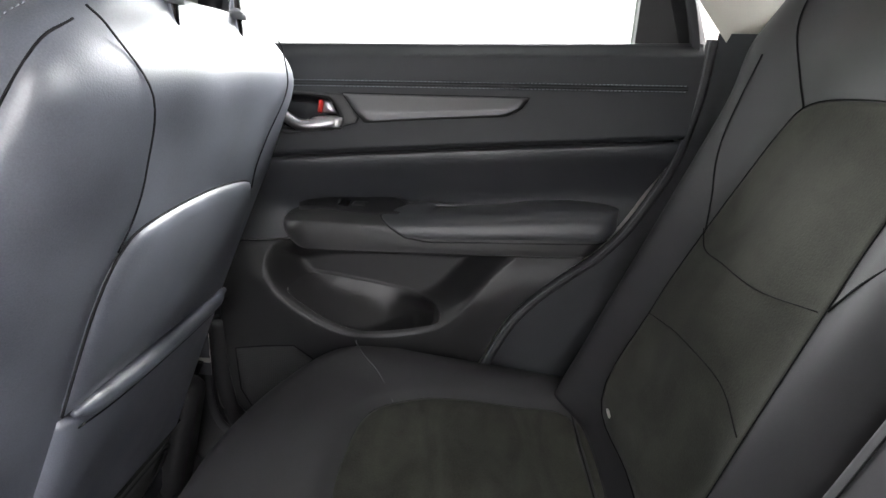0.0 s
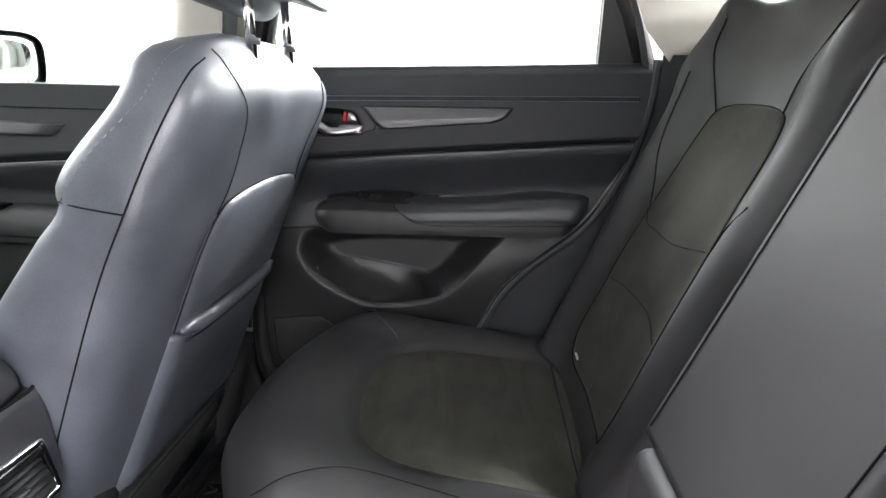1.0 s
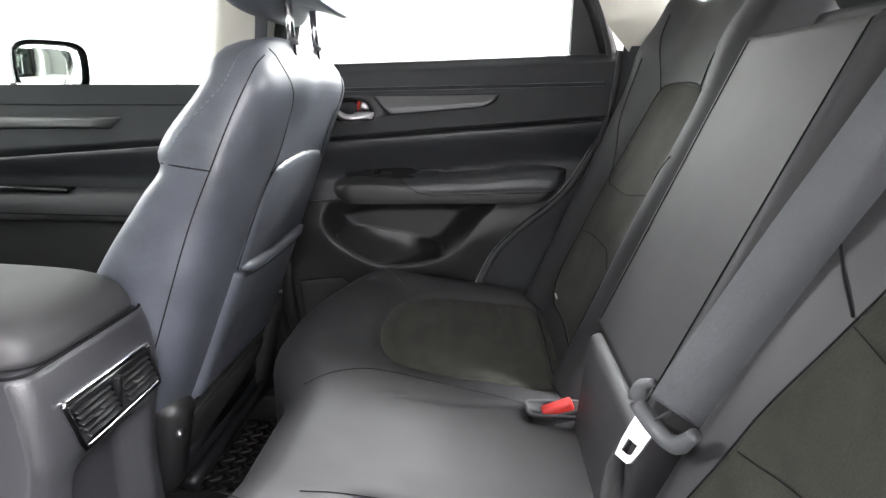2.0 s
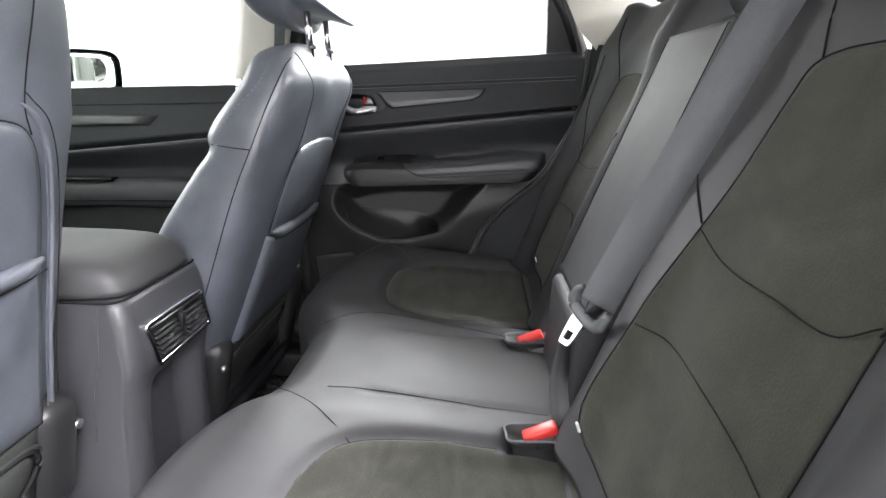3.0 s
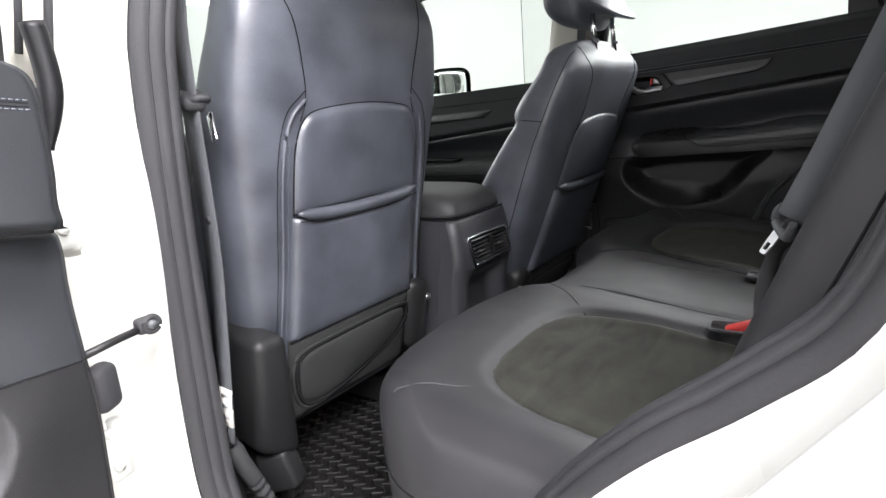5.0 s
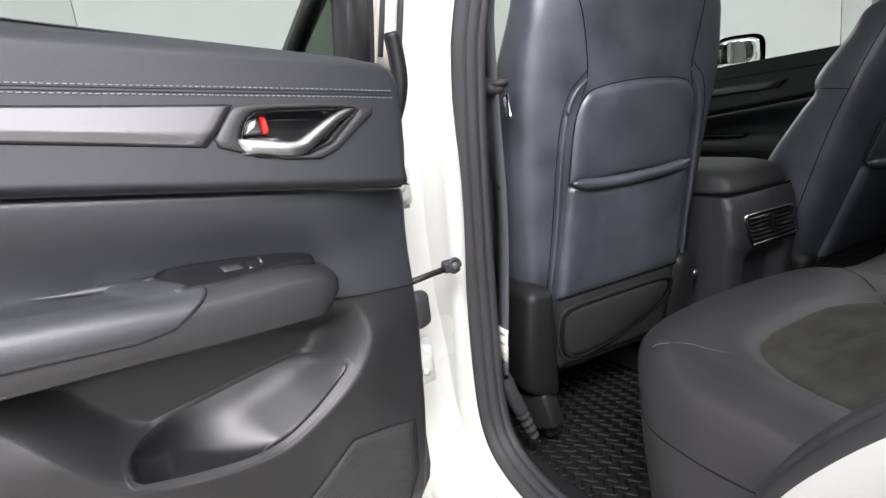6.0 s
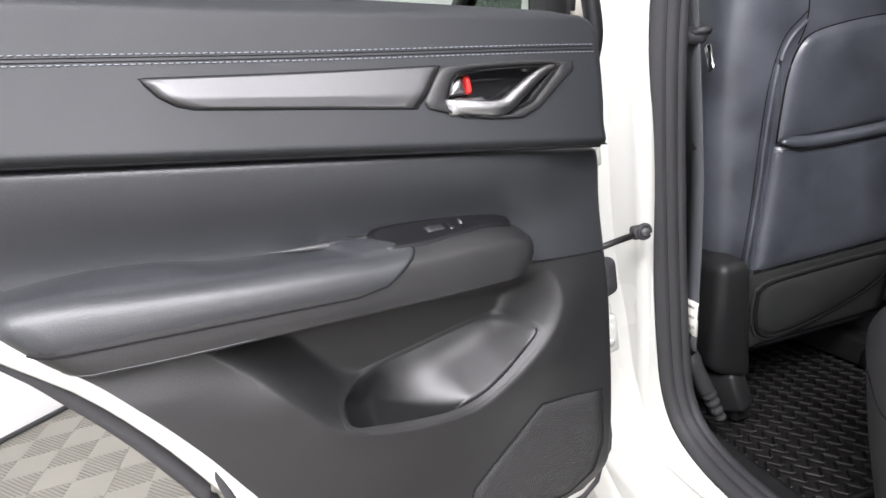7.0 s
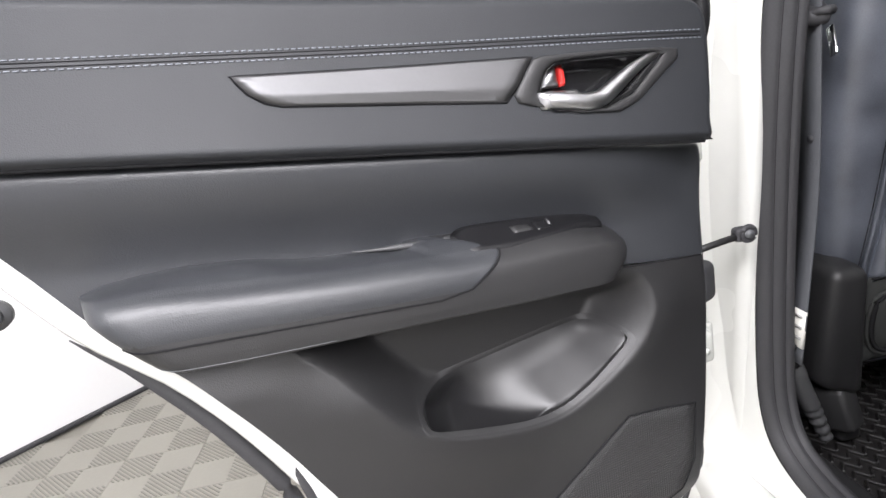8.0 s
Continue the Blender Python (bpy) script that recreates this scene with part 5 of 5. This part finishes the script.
# ---- front seats ----
SEAT_W = table([(0.44, 0.220), (0.60, 0.248), (0.80, 0.270), (0.95, 0.274), (1.08, 0.272), (1.15, 0.256), (1.19, 0.238), (1.215, 0.202), (1.230, 0.14)])
SEAT_T = table([(0.44, 0.20), (0.60, 0.24), (0.80, 0.235), (0.90, 0.215), (1.0, 0.172), (1.04, 0.152), (1.06, 0.163), (1.13, 0.138), (1.18, 0.108), (1.215, 0.065), (1.230, 0.020)])


def front_seat(s, dx, lean, lift, mid, tall=0.0, slim=1.0):
    """A front seat; s is its side, dx its place along the car, lean its slope, lift its height, mid its distance from the car's middle, tall what its top is drawn out by, slim its width."""
    seat = thing("bucket_seat", "black leather front seat with back pocket and headrest", "car seat", pose(dx, s * mid, lift), "front seats")

    def rear(z):
        return -0.130 - lean * (1.15 - z) - 0.06 * sstep(1.12, 1.235, z) ** 2

    def skin(y, n, z):
        w, t = slim * SEAT_W(z), SEAT_T(z)
        x = rear(z) - t * 0.5 + t * 0.5 * math.copysign(abs(n) ** 0.5, n)
        if n < 0:
            x += 0.06 * (1 - min(1, abs(y) / w) ** 2) * sstep(1.15, 0.9, z)
        return x

    up = lambda z: z + tall * sstep(1.06, 1.22, z)

    def ringed(u, z):
        q = math.sin(math.pi / 2 * (u - 1 if u < 2 else 3 - u))
        c = abs(q) ** (1 / 0.42)
        n = math.sqrt(max(0.0, 1 - c * c)) * (1 if u < 2 else -1)
        y = slim * SEAT_W(z) * q
        return Vector((skin(y, n, z), y, up(z)))

    def hug(y, z, off):
        """A point on the back of the seat at width y."""
        c = min(1.0, abs(y) / slim * SEAT_W(z)) ** (1 / 0.42)
        return Vector((skin(y, math.sqrt(max(0.0, 1 - c * c)), z) + off, y, up(z)))

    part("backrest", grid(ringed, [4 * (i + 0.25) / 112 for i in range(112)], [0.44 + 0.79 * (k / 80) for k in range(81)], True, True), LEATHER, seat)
    # pocket on the back: upper panel, rolled hem, lower panel
    arch = [(p.x, p.y) for p in smooth_line([(-0.166, 0.862, 0), (-0.165, 0.92, 0), (-0.161, 0.975, 0), (-0.146, 1.016, 0), (-0.110, 1.035, 0), (0.0, 1.043, 0), (0.110, 1.035, 0), (0.146, 1.016, 0), (0.161, 0.975, 0), (0.165, 0.92, 0), (0.166, 0.862, 0)], 6)]
    upper = densify(arch, 0.010)
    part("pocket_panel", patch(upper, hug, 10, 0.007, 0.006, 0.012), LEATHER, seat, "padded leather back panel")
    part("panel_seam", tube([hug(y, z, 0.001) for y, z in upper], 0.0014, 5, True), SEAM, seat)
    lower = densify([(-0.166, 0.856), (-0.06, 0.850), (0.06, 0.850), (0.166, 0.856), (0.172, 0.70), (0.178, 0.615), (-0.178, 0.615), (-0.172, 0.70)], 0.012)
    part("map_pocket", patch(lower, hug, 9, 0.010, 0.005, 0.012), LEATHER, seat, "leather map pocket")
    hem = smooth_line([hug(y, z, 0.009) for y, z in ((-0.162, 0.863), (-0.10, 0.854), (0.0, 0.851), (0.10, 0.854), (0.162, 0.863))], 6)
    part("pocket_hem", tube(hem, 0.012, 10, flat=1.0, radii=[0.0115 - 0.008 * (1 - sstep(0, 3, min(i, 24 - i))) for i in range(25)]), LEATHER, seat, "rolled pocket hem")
    part("hem_line", tube([p + Vector((0.003, 0, -0.0135)) for p in hem], 0.0009, 5), SEAM, seat)
    for k in (-1, 1):
        line = [(0.198, 0.615), (0.190, 0.75), (0.188, 0.90), (0.182, 0.98), (0.166, 1.026), (0.138, 1.052), (0.128, 1.060)]
        if s < 0:
            part("side_padding", tube(smooth_line([hug(k * y, z, -0.001 - (0.010 if z > 1.055 else 0)) for y, z in line], 6), 0.0045, 8, flat=0.8, radii=[0.0045 * (1 - 0.8 * sstep(26, 36, i)) for i in range(37)]), LEATHER, seat, "padded strip beside the pocket")
        if s < 0:
            part("padding_seam", tube(smooth_line([hug(k * (y + 0.012), z + (0.006 if z > 1 else 0), 0.0006) for y, z in line], 6), 0.0008, 5), SEAM, seat)
        if s < 0:
            part("padding_seam", tube(smooth_line([hug(k * (y - 0.010), z, 0.002) for y, z in line[:4]], 6), 0.0008, 5), BLUE, seat)
        c = smooth_line([hug(k * y, z, 0.0006) for y, z in ((0.150, 1.018), (0.139, 1.05), (0.142, 1.09), (0.160, 1.15), (0.185, 1.195), (0.195, 1.21))], 6)
        part("shoulder_seam", tube(c, 0.0009, 5), SEAM, seat)
    # seams and stitching on the flank towards the car's middle
    m = -s

    def flank(f, z, off=0.001):
        """The side of the seat towards the tunnel; f runs from its back (0) to its front (1)."""
        n = math.copysign(abs(1 - 2 * f) ** 2, 1 - 2 * f)
        y = slim * SEAT_W(z) * math.sqrt(max(0.0, 1 - n * n)) ** 0.42
        return Vector((skin(y, n, z), m * (y + off), up(z)))

    part("flank_seam", tube(smooth_line([flank(f, z) for f, z in ((0.26, 0.58), (0.24, 0.80), (0.28, 0.95), (0.31, 1.04), (0.30, 1.12), (0.22, 1.18), (0.10, 1.20))], 6), 0.0010, 5), SEAM, seat)
    part("flank_joint", tube(smooth_line([flank(f, z) for f, z in ((0.31, 1.04), (0.60, 1.045), (0.80, 1.048))], 6), 0.0010, 5), SEAM, seat)
    bms = []
    line = smooth_line([flank(f, z, 0.0015) for f, z in ((0.76, 1.05), (0.67, 1.10), (0.56, 1.155), (0.43, 1.195), (0.30, 1.213))], 14)
    for a, b in zip(line[::2], line[1::2]):
        bms.append(tube([a, b], 0.0006, 4))
    part("flank_stitching", merge(*bms), STITCH, seat, "pale stitching")
    # lower back: plastic frame with an elastic cloth pocket
    frame_out = densify([(-0.178, 0.622), (0.178, 0.622), (0.178, 0.57), (0.168, 0.446), (-0.168, 0.446), (-0.178, 0.57)], 0.015)
    part("lower_cover", patch(frame_out, hug, 6, 0.005, 0.003, 0.006), POCKET_CLOTH, seat, "dark cloth lower back cover")
    part("cover_edge", tube([hug(y, 0.622, 0.006) for y in span(-0.180, 0.180, 24)], 0.0026, 6), SEAM, seat)
    net = rounded([(-0.150, 0.585), (-0.06, 0.592), (0.06, 0.593), (0.140, 0.590), (0.163, 0.570), (0.150, 0.540), (0.10, 0.510), (0.0, 0.478), (-0.10, 0.462), (-0.150, 0.480), (-0.166, 0.54)], 4)
    part("cloth_pocket", patch(net, hug, 8, 0.009, 0.010, 0.006), POCKET_CLOTH, seat, "grey-green cloth lower pocket")
    part("pocket_gap", tube([hug(y, z, 0.007) for y, z in net], 0.0042, 6, True), SEAM, seat)
    lip = [(y * 1.05, 0.53 + (z - 0.53) * 1.07) for y, z in net]
    part("pocket_rim", tube([hug(y, z, 0.006) for y, z in lip], 0.0034, 6, True), POCKET_CLOTH, seat)
    part("inner_recliner", block(0.15, 0.075, 0.185, 0.030, 5, (rear(0.54) - 0.048, -s * 0.206, 0.560), (0, 10, s * 6)), TRIM, seat, "smooth black inner recliner cover")
    part("recliner_bolt", disc(0.008, 0.008, (rear(0.54) + 0.029, -s * 0.226, 0.585), (0, 90, 0), 10), TONGUE, seat, "bright bolt head")
    # recliner cover, seat base, slides
    shield = block(0.15, 0.066, 0.25, 0.022, 5, (rear(0.54) - 0.045, s * 0.238, 0.545), (0, 10, 0))
    for v in shield.verts:
        low = (0.67 - v.co.z) / 0.25
        v.co.y -= s * 0.030 * low * (0.5 - s * (v.co.y - s * 0.238) / 0.066)
        v.co.z += 0.10 * (abs(v.co.y) - 0.238) * low * 4
    part("side_shield", shield, TRIM, seat, "black plastic recliner cover")
    part("cushion", grid(lambda a, k: Vector((-0.36 - 0.50 * (k / 14), 0.255 * math.copysign(abs(math.cos(a)) ** 0.45, math.cos(a)) * math.sin(math.pi * (0.12 + 0.80 * k / 14)) ** 0.15,
                                              0.555 + 0.085 * math.copysign(abs(math.sin(a)) ** 0.6, math.sin(a)) + 0.03 * k / 14)), [math.tau * i / 40 for i in range(40)], range(15), True, True), LEATHER, seat)
    part("seat_frame", block(0.48, 0.40, 0.06, 0.02, 3, (-0.60, 0, 0.455)), TRIM, seat)
    for y in (-0.19, 0.19):
        part("slide_rail", block(0.62, 0.045, 0.07, 0.012, 3, (-0.57, y, 0.395 - lift)), TRIM, seat, "black seat slide cover")
    part("rail_end", block(0.07, 0.060, 0.050, 0.010, 3, (-0.275, -s * 0.19, 0.385 - lift), (0, 14, 0)), SATIN_BLACK, seat, "black slide end cap")
    part("rail_bolt", disc(0.009, 0.010, (-0.245, -s * 0.19, 0.412 - lift), (0, 14, 0), 6), TONGUE, seat)
    part("cross_tube", tube([(-0.34, y, 0.452 - lift * 0.6) for y in span(-0.19, 0.19, 6)], 0.014, 10), SATIN_BLACK, seat, "black cross tube under the seat")
    # headrest: a pad that leans forward, with a thin shell behind it that flares out over the posts
    shape = smooth_line([(-0.300, 1.365, 0), (-0.292, 1.312, 0), (-0.262, 1.282, 0), (-0.225, 1.268, 0), (-0.193, 1.262, 0), (-0.180, 1.272, 0), (-0.168, 1.290, 0), (-0.145, 1.290, 0), (-0.118, 1.283, 0),
                         (-0.099, 1.279, 0), (-0.095, 1.285, 0), (-0.112, 1.300, 0), (-0.126, 1.325, 0), (-0.134, 1.365, 0), (-0.145, 1.420, 0), (-0.172, 1.458, 0), (-0.222, 1.468, 0), (-0.272, 1.450, 0), (-0.298, 1.410, 0)], 4, True)

    def head(i, k):
        t = k / 12 - 1
        g = max(0.0, 1 - abs(t) ** 3.2) ** 0.42
        return Vector((-0.205 + (shape[i].x + 0.205) * (0.18 + 0.82 * g), 0.142 * t, 1.355 + (shape[i].y - 1.355) * (0.12 + 0.88 * g) + tall))

    part("headrest", grid(head, range(len(shape)), range(25), True, True), LEATHER, seat, "black leather headrest")
    for y in (-0.071, 0.071):
        part("post", tube([(-0.158, y, 1.205 + tall), (-0.166, y, 1.32 + tall)], 0.0065, 12), CHROME, seat, "chrome headrest post")
        part("post_guide", disc(0.010, 0.008, (-0.158, y, 1.228 + tall), (0, 0, 0), 16), PLASTIC_GREY, seat)
    return seat


front_seat(1, 0.0, 0.37, 0.0, 0.385)
front_seat(-1, -0.180, 0.20, 0.070, 0.387, 0.05, 0.965)


# ---- console ----
def console():
    ob = thing("centre_console", "black centre console with leather lid and rear air vents", "console")
    W = table([(0.34, 0.150), (0.44, 0.138), (0.54, 0.128), (0.64, 0.124), (0.72, 0.127), (0.80, 0.127), (0.84, 0.124)])
    face = table([(0.34, -0.345), (0.50, -0.338), (0.62, -0.336), (0.69, -0.328), (0.72, -0.322), (0.80, -0.328), (0.835, -0.338)])
    ROUND = 0.026

    def fn(i, z):
        """One level of the body: both flanks, rounded rear corners and a rear face hollowed out below the vent."""
        w, f = W(z), face(z)
        if i < 8 or i >= 56:
            u = (i if i < 8 else 63 - i) / 7
            side = -1 if i < 8 else 1
            x = lerp(-0.95, f - ROUND, u)
            return Vector((x, side * (w - 0.010 * (1 - u)), z))
        if i < 18 or i >= 46:
            u = (i - 8) / 9 if i < 18 else (55 - i) / 9
            side = -1 if i < 18 else 1
            ang = u * math.pi / 2
            return Vector((f - ROUND + ROUND * math.sin(ang), side * (w - ROUND + ROUND * math.cos(ang)), z))
        y = lerp(-(w - ROUND), w - ROUND, (i - 17) / 29)
        hollow = 0.040 * sstep(0.700, 0.655, z) * sstep(0.088, 0.055, abs(y))
        return Vector((f - hollow, y, z))

    part("body", grid(fn, range(64), span(0.34, 0.832, 60), True, True), CONSOLE, ob)
    for side in (-1, 1):
        line = smooth_line([(-0.372, side * (W(0.825) + 0.0004), 0.826), (-0.380, side * (W(0.75) + 0.0004), 0.75), (-0.398, side * (W(0.68) + 0.0004), 0.68), (-0.405, side * (W(0.60) + 0.0004), 0.60)], 6)
        part("side_joint", tube(line, 0.0010, 5), PLASTIC_DARK, ob)

    def lid(a, k):
        c, n = math.cos(a), math.sin(a)
        z = 0.838 + 0.058 * math.sin(k / 10 * math.pi / 2)
        g = max(0, math.cos(k / 10 * math.pi / 2)) ** 0.20
        return Vector((-0.66 + (0.322 - 0.14 * (1 - g)) * math.copysign(abs(n) ** 0.3, n) * max(g, 0.02) ** 0.6, 0.124 * math.copysign(abs(c) ** 0.26, c) * max(g, 0.02), z))

    part("lid", grid(lid, [math.tau * (i + 0.5) / 64 for i in range(64)], range(11), True, True), LID, ob, "padded leather armrest lid")
    # the vent
    vent = part("vent", block(0.030, 0.176, 0.066, 0.008, 3, (-0.337, 0.004, 0.748), (0, 6, 0)), GLOSS, ob, "black rear air vent")
    tri = [(-0.3245, -0.088, 0.784), (-0.3245, 0.088, 0.782), (-0.3175, 0.098, 0.716), (-0.3175, -0.072, 0.714)]
    fr = [Vector(p) for p in tri]
    part("vent_frame", tube(smooth_line([lerp(fr[i], fr[(i + 1) % 4], t) for i in range(4) for t in (0.06, 0.5, 0.94)], 4, True), 0.0044, 8, True), CHROME, vent, "bright vent surround")
    for k in range(5):
        z = 0.768 - 0.0095 * k
        for y in (-0.044, 0.044):
            part("slat", block(0.016, 0.068, 0.0025, 0.001, 1, (-0.3235 + 0.0014 * k, y + 0.002 + 0.0025 * k, z), (0, 24, 0)), SATIN_BLACK, vent)
    part("vent_divider", block(0.012, 0.010, 0.052, 0.003, 2, (-0.320, 0.006, 0.748), (0, 6, 0)), SATIN_BLACK, vent)
    for y in (-0.044, 0.044):
        part("vent_tab", block(0.012, 0.016, 0.005, 0.002, 2, (-0.315, y, 0.748)), SILVER, vent, "silver vent tab")
    part("joint", tube([(fn(i, 0.832) + Vector((-0.003, 0, 0.002))) for i in range(64)], 0.0022, 5, True), SEAM, ob)


console()


# ---- left front belt on the pillar ----
def pillar_belt(s):
    ob = thing("front_seat_belt", "grey front seat belt hanging on the pillar with a printed label", "seat belt", group="front seat belts")
    Y = lambda y: s * y
    pts = [Vector((x, Y(y), z)) for x, y, z in ((-0.335, 0.668, 1.50), (-0.355, 0.690, 1.33), (-0.368, 0.704, 1.234), (-0.370, 0.708, 1.085), (-0.370, 0.7095, 0.99), (-0.370, 0.7145, 0.876), (-0.370, 0.731, 0.727), (-0.372, 0.745, 0.60))]
    part("webbing", ribbon(smooth_line(pts, 5), 0.046, 0.0025, (1.0, s * 0.06, 0)), WEB, ob)
    part("label", ribbon([Vector((-0.371, Y(0.7365), 0.690)), Vector((-0.372, Y(0.7425), 0.628))], 0.047, 0.004, (1.0, s * 0.06, 0)), LABEL, ob, "pale printed label")
    for k in range(3):
        z = 0.682 - 0.018 * k
        part("print_bar", ribbon([Vector((-0.362, Y(0.7390 + 0.1 * (0.690 - z)), z)), Vector((-0.362, Y(0.7394 + 0.1 * (0.690 - z)), z - 0.004))], 0.018, 0.003, (1.0, s * 0.06, 0)), INK, ob)
    part("tongue_grip", block(0.052, 0.034, 0.024, 0.010, 3, (-0.366, Y(0.704), 1.130), (0, 20, 30 * s)), RUBBER, ob)
    part("tongue_ring", tube([(-0.366 + 0.027 * math.cos(a), Y(0.704) + 0.016 * math.sin(a), 1.128 + 0.004 * math.cos(a)) for a in [math.tau * i / 20 for i in range(20)]], 0.006, 7, True), RUBBER, ob)
    part("tongue", block(0.014, 0.005, 0.046, 0.002, 2, (-0.350, Y(0.690), 1.090), (14 * s, -28, 0)), CHROME, ob, "metal tongue")
    part("stop_button", disc(0.006, 0.006, (-0.366, Y(0.711), 0.955), (90, 0, 0), 12), RUBBER, ob)
    neck = smooth_line([(-0.373, Y(0.745), 0.632), (-0.377, Y(0.742), 0.607), (-0.380, Y(0.735), 0.585)], 5)
    part("anchor_neck", tube(neck, 0.010, 8, radii=[0.013 - 0.006 * sstep(0, 6, i) + 0.004 * sstep(6, 10, i) for i in range(len(neck))]), SATIN_BLACK, ob, "black anchor neck")
    boot = smooth_line([(-0.380, Y(0.735), 0.590), (-0.384, Y(0.722), 0.545), (-0.385, Y(0.700), 0.490), (-0.384, Y(0.676), 0.430)], 16)
    n = len(boot)
    part("boot", tube(boot, 0.016, 12, radii=[(0.010 + 0.005 * min(1, i / 8)) * (1 - 0.25 * sstep(0.6, 1, i / n)) * (1 - (0.30 if i > 0.62 * n and i % 5 in (0, 1) else 0)) for i in range(n)]), PLASTIC_DARK, ob, "ribbed dark grey belt anchor boot")


pillar_belt(-1)
pillar_belt(1)
box = thing("rail_cover", "small black plastic cover on the car floor", "cover")
part("cover", block(0.070, 0.050, 0.085, 0.012, 3, (-0.455, -0.600, 0.435), (0, -15, 25)), TRIM, box)


# ---- floor mats ----
def mat(s):
    ob = thing("floor_mat", "black rubber floor mat with a raised lattice of ribs", "floor mat", pose(-0.46, s * 0.43, 0.338), "floor mats")
    part("base", block(0.56, 0.50, 0.010, 0.004, 2, (0, 0, 0.005)), MAT_RUBBER, ob)
    rim = [(-0.27, -0.24, 0.016), (0.27, -0.24, 0.016), (0.27, 0.24, 0.016), (-0.27, 0.24, 0.016)]
    part("rim", tube([lerp(Vector(rim[i]), Vector(rim[(i + 1) % 4]), t) for i in range(4) for t in (0.04, 0.5, 0.96)], 0.008, 6, True), MAT_RUBBER, ob)
    shape = block(0.027, 0.0055, 0.008, 0.0018, 1)
    mesh = bpy.data.meshes.new("rib")
    shape.to_mesh(mesh)
    mesh.materials.append(MAT_RUBBER)
    spots = []
    for i in range(20):
        for j in range(14):
            x, y = -0.250 + 0.0262 * i, -0.222 + 0.0335 * j
            spots += [pose(x, y, 0.012, 0, 0, 34), pose(x, y + 0.01675, 0.012, 0, 0, -34)]
    # the ribs beside the door are pieces of their own, the rest one field
    spots.sort(key=lambda m: -s * m.translation.y)
    for m in spots[:300]:
        o = new("rib", mesh)
        o.parent = ob
        o.matrix_basis = m
    verts, faces = [], []
    cell_v, cell_f = [v.co.copy() for v in shape.verts], [[v.index for v in f.verts] for f in shape.faces]
    for m in spots[300:]:
        n = len(verts)
        verts += [m @ c for c in cell_v]
        faces += [[n + k for k in f] for f in cell_f]
    shape.free()
    field = bpy.data.meshes.new("rib_field")
    field.from_pydata(verts, [], faces)
    field.materials.append(MAT_RUBBER)
    rest = new("rib_field", field)
    rest.parent = ob
    tagged(rest, kind="stuff")


mat(-1)
mat(1)


# ---- floor tiles ----
def tiles():
    bm = bmesh.new()
    bmesh.ops.create_cube(bm, size=1)
    bm.transform(Matrix.Translation((0, 0, -0.005)) @ Matrix.Diagonal((0.298, 0.298, 0.010, 1)))
    bm.faces.ensure_lookup_table()
    plain = len(bm.faces)
    # diagonal ribs in two of the four squares
    for qx, qy in ((-0.075, -0.075), (0.075, 0.075)):
        for k in range(15):
            off = -0.091 + 0.013 * k
            long = 2 * (0.100 - abs(off))
            b = bmesh.ops.create_cube(bm, size=1)
            m = Matrix.Translation((qx, qy, 0.001)) @ Matrix.Rotation(math.radians(45), 4, "Z") @ Matrix.Translation((0, off, 0)) @ Matrix.Diagonal((max(0.012, long), 0.0055, 0.004, 1))
            bmesh.ops.transform(bm, matrix=m, verts=b["verts"])
    me = bpy.data.meshes.new("tile")
    bm.to_mesh(me)
    bm.free()
    me.materials.append(TILE)
    me.materials.append(RIB)
    for i, p in enumerate(me.polygons):
        p.material_index = 0 if i < plain else 1
    ground = bpy.data.objects["ground"]
    for i in range(11):
        for j in range(9):
            x, y = -3.0125 + 0.30 * i, -3.565 + 0.30 * j
            if math.hypot(x - BOOTH[0], y - BOOTH[1]) > 3.5:
                continue
            o = new("tile", me)
            o.parent = ground
            o.matrix_basis = pose(x, y, 0)


tiles()
